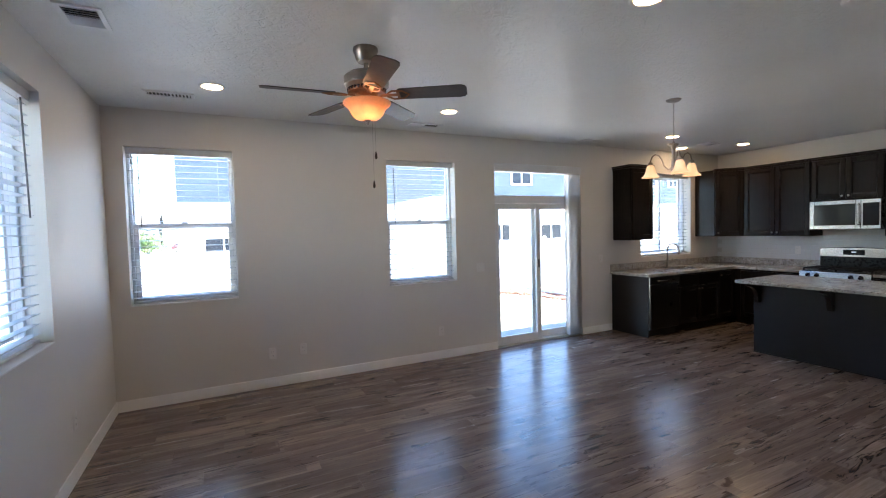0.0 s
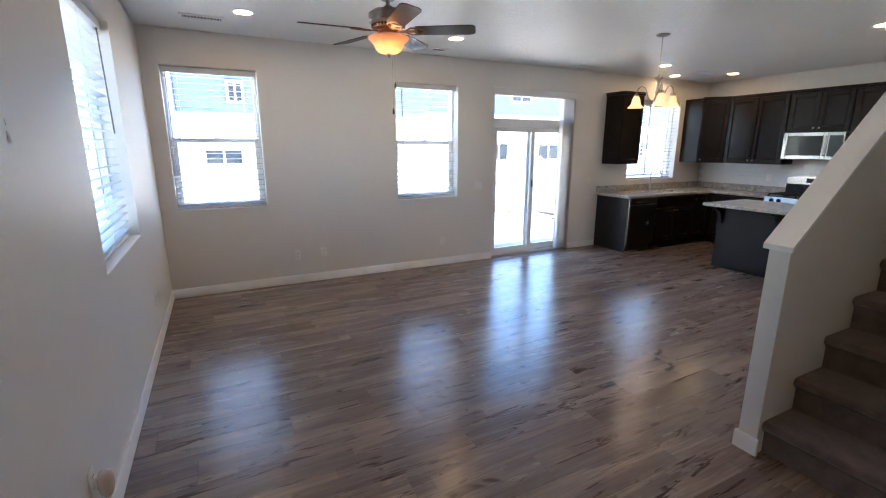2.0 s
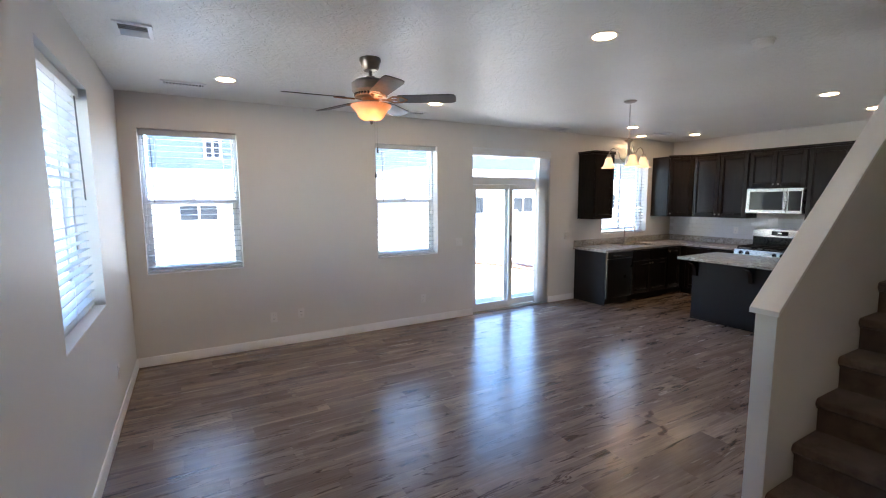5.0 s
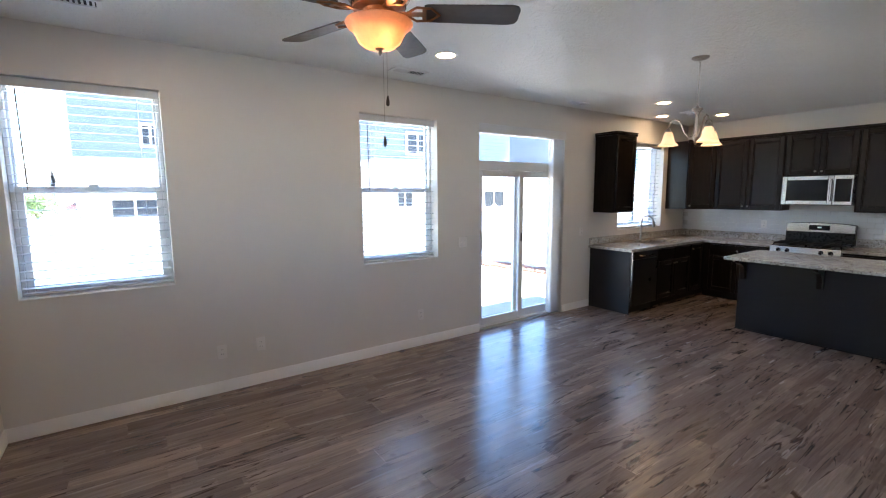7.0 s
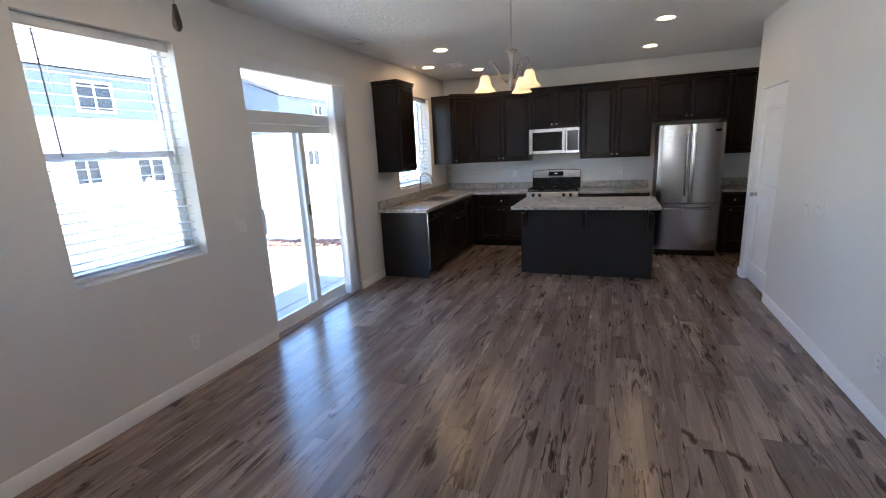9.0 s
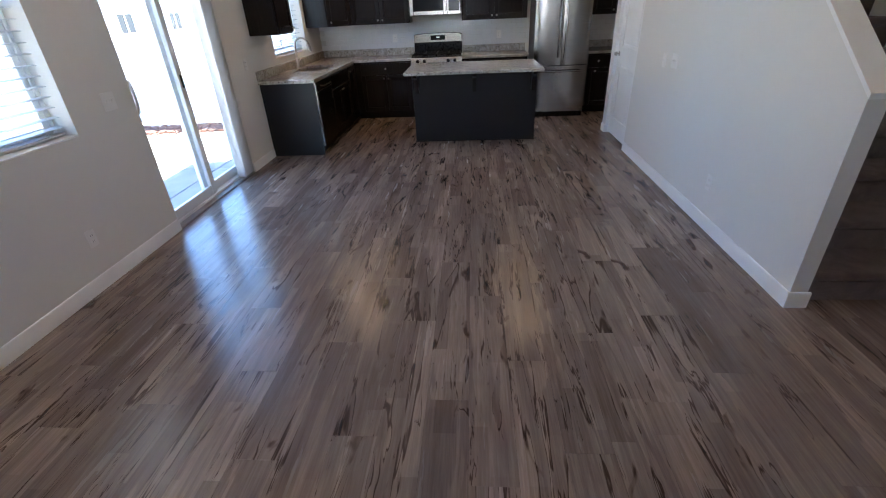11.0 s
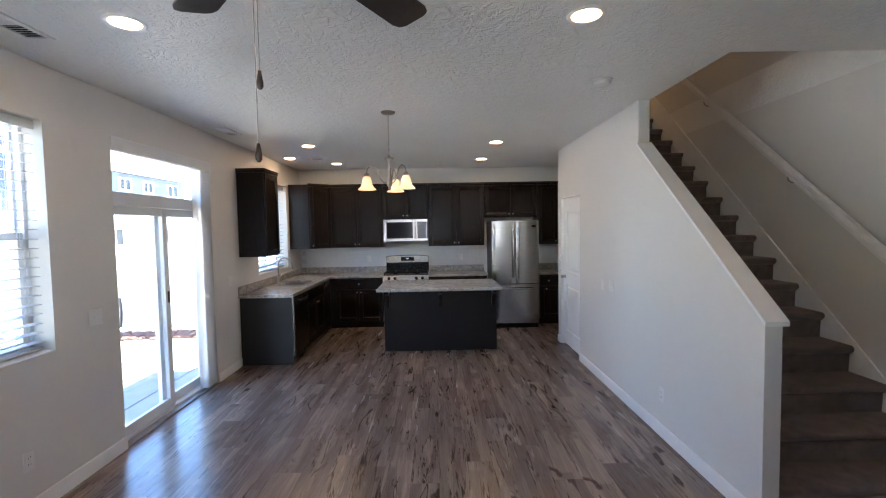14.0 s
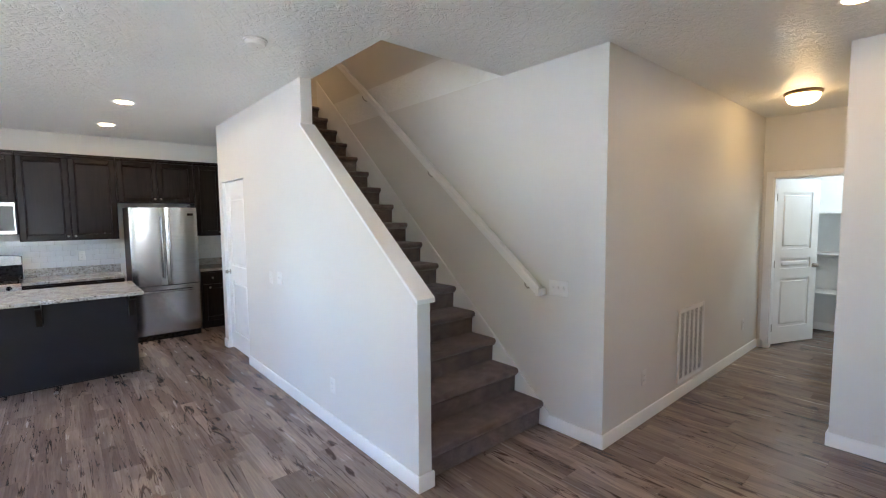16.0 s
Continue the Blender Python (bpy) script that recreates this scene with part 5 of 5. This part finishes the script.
outlet(wall_frame("east", 1.64), -3.55, 0.36)
switch(wall_frame("south", -0.50), 2.005, 1.086, 3)

for y in (3.72, 2.06):
    outlet(wall_frame("east", EX - 0.0115), y, 1.13)

# return air grille in the hall
FILTER = plain("grey_air_filter", (0.30, 0.30, 0.30), 0.9)
m = wall_frame("east", 1.64)
rgx = thing("return_air_grille", 1.64, -2.03, 0.46, "white metal return air grille on the hall wall", "air grille")
a0, a1, b0, b1 = -2.325, -1.74, 0.132, 0.795
part("frame", frame_ring(local(m), a0, a1, b0, b1, 0.035, 0.0, 0.012, 0.003), TRIM, rgx)
part("backing", local(m).box(a0 + 0.03, 0.0005, b0 + 0.03, a1 - 0.03, 0.002, b1 - 0.03), FILTER, rgx)
for k in range(1, 5):
    u = a0 + 0.035 + (a1 - a0 - 0.07) * k / 5
    part("divider", local(m).box(u - 0.014, 0.001, b0 + 0.033, u + 0.014, 0.010, b1 - 0.033, 0.002), TRIM, rgx)
for k in range(48):
    z = b0 + 0.04 + (b1 - b0 - 0.08) * k / 47
    g = local(m @ Matrix.Translation((0, 0.006, z)) @ pose(0, 0, 0, 40))
    g.box(a0 + 0.034, -0.006, -0.0012, a1 - 0.034, 0.006, 0.0012)
    part("slat", g, TRIM, rgx)

# closet shelves
for z in (1.62, 1.085, 0.57):
    t = thing("closet_shelf", 0.5, -5.45, z, "white painted shelf on the closet wall", "shelf", "closet shelves")
    part("board", Geo().box(-0.598, -5.648, z - 0.018, 1.636, -5.25, z, 0.003), TRIM, t)
    part("cleat", Geo().box(-0.598, -5.648, z - 0.075, 1.636, -5.63, z - 0.019, 0.002), TRIM, t)

# scuff marks on the west wall
SCUFF = plain("grey_scuff", (0.58, 0.55, 0.51), 0.7, vary=0.3, scale=60.0)
rnd = random.Random(9)
g = Geo()
for y, z, n in ((0.90, 1.66, 7), (1.41, 1.66, 8), (1.41, 1.85, 4), (0.90, 1.87, 3)):
    for k in range(n):
        yy, zz = y + rnd.uniform(-0.012, 0.012), z + rnd.uniform(-0.035, 0.035)
        g.box(WX, yy, zz, WX + 0.0012, yy + rnd.uniform(0.003, 0.010), zz + rnd.uniform(0.006, 0.022), 0.0004)
solid("wall_scuffs", g, SCUFF, "faint grey scuffs on the white wall", "scuff marks", kind="stuff")


# ---- outdoors ----
def ground_mat():
    m, nt, b = shader("gravel_yard")
    vec = world_coords(nt)
    a = ramp(nt, noise_tex(nt, vec, 0.6, 5), [(0.3, (0.52, 0.50, 0.46)), (0.7, (0.66, 0.63, 0.59))])
    f = ramp(nt, noise_tex(nt, vec, 40, 4, 0.7), [(0.3, (0.7, 0.7, 0.7)), (0.7, (1.15, 1.15, 1.15))])
    nt.links.new(mixed(nt, 1.0, a, f, "MULTIPLY"), b.inputs["Base Color"])
    b.inputs["Roughness"].default_value = 0.9
    bump(nt, b, noise_tex(nt, vec, 40, 4, 0.7), 0.6, 0.03)
    return m


GROUND = ground_mat()
CONCRETE = plain("patio_concrete", (0.27, 0.265, 0.255), 0.85, vary=0.12, scale=3.0, grain=0.3)
FENCE = plain("white_vinyl_fence", (0.78, 0.78, 0.78), 0.45, vary=0.03, scale=1.0)
SIDING_BLUE = plain("blue_grey_siding", (0.105, 0.135, 0.175), 0.7, vary=0.08, scale=1.5)
SIDING_PALE = plain("pale_siding", (0.62, 0.62, 0.62), 0.7, vary=0.05, scale=1.5)
SHINGLE = plain("roof_shingle", (0.17, 0.16, 0.155), 0.9, vary=0.25, scale=6.0, grain=0.5, grain_scale=30)
STUCCO = plain("stucco", (0.6, 0.58, 0.55), 0.85, vary=0.05, scale=2.0)
OUTGLASS = plain("far_window_glass", (0.035, 0.04, 0.048), 0.12, vary=0.1, spec=0.12)
MULCH = plain("brick_red_mulch", (0.17, 0.085, 0.06), 0.95, vary=0.5, scale=40.0, grain=0.9, grain_scale=60)
GZ = -0.55
solid("ground", Geo().box(-1500, -1500, GZ - 0.5, 1500, 1500, GZ), GROUND, "pale gravel yard that reaches the horizon", "ground", kind="structure")
pa = thing("patio", 5.0, 7.0, GZ, "pale concrete patio slab behind the house", "patio", kind="structure")
for a in (1.6, 3.35, 5.1):
    for b, e in ((NY + TW + 0.002, 5.66), (5.675, 6.78), (6.795, 8.36)):
        part("slab", Geo().box(a, b, GZ - 0.02, a + 1.735, e, -0.10, 0.008), CONCRETE, pa)

fn = thing("fence", 4.0, 12.6, GZ, "white vinyl privacy fence round the yard", "fence")
g = Geo().box(0, 0, 0, 0.19, 0.03, 1.62, 0.006)
board_mesh = g.mesh("board", FENCE)
post_mesh = Geo().box(-0.065, -0.065, 0, 0.065, 0.065, 1.76, 0.006).lathe([(0.0, 1.84), (0.085, 1.78), (0.085, 1.76), (0, 1.76)], 0, 0, 0, 4).mesh("post", FENCE)
rail_mesh = Geo().box(0, -0.02, 0, 2.4, 0.05, 0.12, 0.006).mesh("rail", FENCE)


def fence_piece(name, mesh, x, y, z, turn):
    ob = new(name, mesh)
    ob.parent = fn
    ob.matrix_parent_inverse = place_of(fn).inverted()
    ob.matrix_basis = pose(x, y, z, 0, 0, turn)


for k in range(12):
    x = -9.0 + 2.4 * k
    fence_piece("post", post_mesh, x, 12.6, GZ, 0)
    fence_piece("rail", rail_mesh, x, 12.6, GZ + 0.06, 0)
    fence_piece("rail", rail_mesh, x, 12.6, GZ + 1.52, 0)
    for j in range(12):
        fence_piece("board", board_mesh, x + 0.05 + j * 0.193, 12.6, GZ + 0.1, 0)
fence_piece("post", post_mesh, -9.0 + 28.8, 12.6, GZ, 0)

for k in range(4):
    y = 4.2 + 2.1 * k
    fence_piece("post", post_mesh, 9.9, y, GZ, 90)
    for z in (0.06, 1.52):
        fence_piece("rail", rail_mesh, 9.9, y, GZ + z, 90)
    for j in range(11):
        fence_piece("board", board_mesh, 9.9, y + 0.02 + j * 0.193, GZ + 0.1, 90)

# mulch bed edging the yard
g = Geo()
rnd = random.Random(5)
for k in range(2200):
    if k % 2:
        x, y = rnd.uniform(-2.0, 8.6), 12.25 + rnd.uniform(-0.32, 0.32)
    else:
        t = rnd.random()
        x, y = 8.3 + 1.1 * t ** 0.5 + rnd.uniform(-0.32, 0.32), 12.2 - 5.8 * t + rnd.uniform(-0.3, 0.3)
    s = rnd.uniform(0.03, 0.08)
    g.box(x, y, GZ, x + s * 2, y + s, GZ + s * 0.8, s * 0.2)
solid("mulch_bed", g, MULCH, "reddish bark mulch strip along the yard", "mulch", kind="stuff")


def house(x0, x1, y0, depth, base_top, eave, ridge, windows, label, gable=False):
    h = thing("house", (x0 + x1) / 2, y0 + depth / 2, GZ, label, "house")
    part("wall", Geo().box(x0, y0, GZ, x1, y0 + depth, base_top), SIDING_PALE, h, "pale lower storey")
    part("wall", Geo().box(x0 + 0.02, y0 + 0.02, base_top, x1 - 0.02, y0 + depth - 0.02, eave), SIDING_BLUE, h, "blue-grey lap siding")
    n = int((eave - base_top) / 0.19)
    lap = Geo().prism([(y0 + 0.02, 0.0), (y0 - 0.012, 0.0), (y0 + 0.016, 0.188), (y0 + 0.02, 0.188)], "x", x0 + 0.02, x1 - 0.02)
    first = None
    for i in range(n):
        if first is None:
            lap.v = [(p[0], p[1], p[2] + base_top) for p in lap.v]
            first = part("siding_board", lap, SIDING_BLUE, h)
        else:
            s = first.copy()
            scene.collection.objects.link(s)
            s.location = (0, 0, 0.19 * i)
    part("band_board", Geo().box(x0 - 0.02, y0 - 0.04, base_top - 0.2, x1 + 0.02, y0 + 0.015, base_top + 0.02, 0.01), FENCE, h, "white band board")
    ym = y0 + depth / 2
    if gable:
        xm = (x0 + x1) / 2
        part("gable", Geo().prism([(x0 + 0.02, eave), (x1 - 0.02, eave), (xm, ridge)], "y", y0 + 0.02, y0 + depth - 0.02), SIDING_BLUE, h)
        part("roof", Geo().prism([(x0 - 0.4, eave - 0.2), (xm, ridge + 0.05), (x1 + 0.4, eave - 0.2), (x1 + 0.4, eave - 0.02), (xm, ridge + 0.28), (x0 - 0.4, eave - 0.02)], "y", y0 - 0.4, y0 + depth + 0.4), SHINGLE, h)
    else:
        part("roof", Geo().prism([(y0 - 0.4, eave), (ym, ridge), (y0 + depth + 0.4, eave), (y0 + depth + 0.4, eave + 0.18), (ym, ridge + 0.2), (y0 - 0.4, eave + 0.18)], "x", x0 - 0.35, x1 + 0.35), SHINGLE, h)
        part("gable", Geo().prism([(y0 + 0.02, eave), (y0 + depth - 0.02, eave), (ym, ridge)], "x", x0 + 0.02, x1 - 0.02), SIDING_BLUE, h)
        part("fascia", Geo().box(x0 - 0.35, y0 - 0.44, eave - 0.03, x1 + 0.35, y0 - 0.405, eave + 0.19, 0.01), FENCE, h)
    for a, b, c, d in windows:
        g = Geo()
        g.m = Matrix.Translation((0, y0 - 0.06, 0))
        w = part("window", frame_ring(g, a, b, c, d, 0.09, -0.02, 0.12, 0.01), FENCE, h)
        part("mullion", Geo().box((a + b) / 2 - 0.035, y0 - 0.06, c + 0.09, (a + b) / 2 + 0.035, y0 + 0.02, d - 0.09, 0.005), FENCE, w)
        part("pane", Geo().box(a + 0.05, y0 - 0.028, c + 0.05, b - 0.05, y0 - 0.021, d - 0.05), OUTGLASS, w)
    return h


HL = "two-storey house with blue-grey siding and white trim"
house(-1.6, 4.8, 20.0, 9.0, 2.9, 5.3, 7.2, [(-0.75, 0.75, 0.45, 1.55), (0.3, 0.95, 3.3, 4.15), (2.9, 4.0, 3.3, 4.4)], HL)
house(9.3, 17.9, 20.0, 9.0, 3.25, 4.95, 6.6, [(10.4, 11.4, 0.9, 1.95), (12.7, 13.95, 0.75, 1.85), (15.9, 17.5, 0.75, 1.8), (11.0, 12.35, 3.5, 4.62), (14.0, 15.4, 3.9, 4.7)], HL)
house(21.5, 31.0, 20.0, 9.0, 2.9, 5.0, 6.8, [(23.5, 24.8, 0.9, 1.95), (24.6, 25.6, 4.0, 4.75), (26.6, 27.6, 4.0, 4.75), (29.0, 30.2, 3.9, 4.75), (27.8, 29.0, 0.9, 1.95)], HL)
house(-22.0, -12.5, 27.0, 9.0, 2.9, 5.0, 7.0, [(-20, -18.8, 3.4, 4.4), (-16, -14.8, 3.4, 4.4)], HL)
side = house(-26.0, -15.0, 40.0, 8.0, 2.6, 5.4, 7.4, [(-24.5, -23.3, 0.6, 1.7), (-20.5, -19.2, 3.4, 4.5), (-17.5, -16.3, 0.6, 1.8)], HL + " beyond the side yard")
side.matrix_basis = pose(-21.0, 3.0, GZ, 0, 0, 90)
# house wall face and eave behind the camera's rooms
g = Geo().box(WX - TW - 0.5, -6.6, 5.71, EX + TW + 0.5, NY + TW + 0.30, 5.85)
solid("eave", g, SHINGLE, "shingled roof edge over the house", "roof", kind="structure")


def tree(x, y, h, r, seed):
    rn = random.Random(seed)
    t = thing("tree", x, y, GZ, "leafy green garden tree beyond the fence", "tree")
    g = Geo().tube([(x, y, GZ), (x + 0.05, y, GZ + h * 0.3), (x - 0.03, y + 0.05, GZ + h * 0.6)], 0.11, 8, 0.05)
    for k in range(6):
        a = rn.uniform(0, 6.28)
        g.tube([(x, y, GZ + h * (0.3 + 0.05 * k)), (x + 0.6 * r * math.cos(a), y + 0.6 * r * math.sin(a), GZ + h * (0.5 + 0.07 * k))], 0.035, 6, 0.012)
    part("trunk", g, BARK, t)
    lv, lf = [], []
    for k in range(1600):
        a, c, q = rn.uniform(0, 6.28), rn.uniform(-1, 1), rn.random() ** 0.4
        s = math.sqrt(1 - c * c)
        lump = 1 + 0.3 * math.sin(3 * a + 4 * c + seed)
        p = Vector((x + r * q * s * math.cos(a) * lump, y + r * q * s * math.sin(a) * lump, GZ + h * 0.66 + h * 0.34 * q * c * lump))
        e1 = Vector((rn.uniform(-1, 1), rn.uniform(-1, 1), rn.uniform(-1, 1))).normalized() * 0.10
        e2 = e1.orthogonal().normalized() * 0.05
        n = len(lv)
        lv += [tuple(p - e1), tuple(p + e2), tuple(p + e1), tuple(p - e2)]
        lf.append((n, n + 1, n + 2, n + 3))
    part("crown", Geo().add(lv, lf), LEAF, t)


BARK = plain("bark", (0.10, 0.075, 0.055), 0.9, vary=0.3, scale=20.0)
LEAF = plain("leaf_green", (0.075, 0.125, 0.04), 0.6, vary=0.35, scale=4.0)
tree(-5.3, 40.0, 2.6, 1.3, 3)
tree(-7.5, 25.0, 4.6, 1.5, 8)
tree(-5.0, 6.6, 4.4, 1.4, 5)
tree(-5.6, 11.0, 4.6, 1.5, 11)
tree(-6.4, 15.0, 5.2, 1.7, 17)
tree(-7.6, 20.0, 5.6, 1.9, 23)


def parked_car(x, y, turn, paint, label):
    """A far car: bodied along its own x, then turned into place."""
    t = thing("parked_car", 0, 0, 0, label, "car", "parked cars")
    side = [(-2.2, 0.32), (2.15, 0.32), (2.25, 0.55), (2.15, 0.78), (1.15, 0.92), (0.45, 1.38), (-1.15, 1.42), (-1.75, 0.98), (-2.2, 0.92)]
    body = part("body", Geo().prism(side, "y", -0.86, 0.86), paint, t)
    glass = [(1.0, 0.95), (0.42, 1.32), (-1.1, 1.36), (-1.58, 0.99)]
    part("window_band", Geo().prism(glass, "y", -0.868, 0.868), OUTGLASS, body)
    for wx in (-1.4, 1.4):
        for wy in (-0.78, 0.78):
            w = part("wheel", Geo().tube([(wx, wy - 0.1, 0.33), (wx, wy + 0.1, 0.33)], 0.33, 16), SLOT, t, "black tyre")
            part("rim", Geo().tube([(wx, wy - 0.108, 0.33), (wx, wy + 0.108, 0.33)], 0.2, 12), NICKEL, w, "grey metal rim")
    t.matrix_basis = pose(x, y, GZ, 0, 0, turn)


parked_car(-9.0, 72.0, 8, plain("silver_car_paint", (0.45, 0.46, 0.48), 0.3, vary=0.03), "silver parked car across the street")
parked_car(-4.8, 73.5, 4, plain("maroon_car_paint", (0.16, 0.05, 0.05), 0.3, vary=0.05), "dark red parked car across the street")
house(-21.0, -9.8, 84.0, 9.0, 2.6, 3.0, 5.6, [(-18, -16.6, 0.8, 2.0), (-13.5, -12.0, 0.8, 2.0)], HL + " across the street")
house(-8.6, 3.0, 86.0, 9.0, 2.6, 2.9, 5.4, [(-7.0, -5.4, 0.8, 2.0), (-2.5, -1.0, 0.8, 2.0)], HL + " across the street")


# ---- floor planks, each a piece of the floor ----
fl = thing("floor", 3.0, 1.5, -0.02, "grey-brown wood-look plank floor with dark knots", "floor", kind="structure")
part("subfloor", Geo().box(WX - 0.05, -5.85, -0.12, EX + 0.05, NY + 0.06, -0.0125), SLOT, fl)
PWID, PLEN = 0.1905, 1.22
plank_mesh = Geo().box(0.0003, 0.0003, -0.012, 0.9997, PWID - 0.0003, 0.0, 0.0006).mesh("plank", FLOOR)
rnd = random.Random(21)


def plank(x0, x1, y):
    ob = new("plank", plank_mesh)
    ob.parent = fl
    ob.matrix_parent_inverse = place_of(fl).inverted()
    ob.matrix_basis = Matrix.Translation((x0, y, rnd.uniform(-0.0002, 0.0))) @ Matrix.Diagonal((x1 - x0, 1, 1, 1))


y = NY + 0.04 - PWID
row = 0
while y > -5.75:
    if y + PWID > SY - PT:
        spans = [(WX - 0.01, EX + 0.01)]
    elif y + PWID > -0.50:
        spans = [(WX - 0.01, 2.30), (6.10, EX + 0.01)]
    elif y + PWID > -1.72:
        spans = [(WX - 0.01, 1.66)]
    elif y + PWID > -4.0:
        spans = [(0.60, 1.66)]
    else:
        spans = [(-0.6, 1.66)]
    for a, b in spans:
        x = a - (row * 0.417 % 1.0) * PLEN - rnd.uniform(0, 0.15)
        while x < b:
            e = x + PLEN
            p, q = max(a, x), min(b, e)
            if q - p > 0.02:
                plank(p, q, y)
            x = e
    y -= PWID
    row += 1

# ---- white subway tiles on the kitchen wall ----
ts = thing("tile_splashback", EX, 2.5, CT + 0.1, "glossy white subway tile splashback", "tiles", kind="structure")
TILE = plain("glossy_white_tile", (0.76, 0.77, 0.78), 0.10, vary=0.02)
GROUT = plain("white_grout", (0.62, 0.62, 0.61), 0.8)
part("grout", Geo().box(EX - 0.006, 0.03, CT + 0.103, EX - 0.001, NY - 0.001, UB - 0.001), GROUT, ts)
tile_mesh = Geo().box(-0.011, 0.001, 0.001, -0.004, 0.1515, 0.0715, 0.002).mesh("tile", TILE)
rnd = random.Random(4)
for r in range(5):
    z = CT + 0.104 + r * 0.0727
    if z + 0.07 > UB:
        break
    y = 0.03 - (0.076 if r % 2 else 0.0)
    while y < NY - 0.02:
        if y > 0.02 and y + 0.153 < NY and not (0.85 < y < 1.45):
            ob = new("tile", tile_mesh)
            ob.parent = ts
            ob.matrix_parent_inverse = place_of(ts).inverted()
            ob.matrix_basis = pose(EX, y, z, rnd.uniform(-0.1, 0.1), rnd.uniform(-0.35, 0.35), rnd.uniform(-0.35, 0.35))
        y += 0.1535
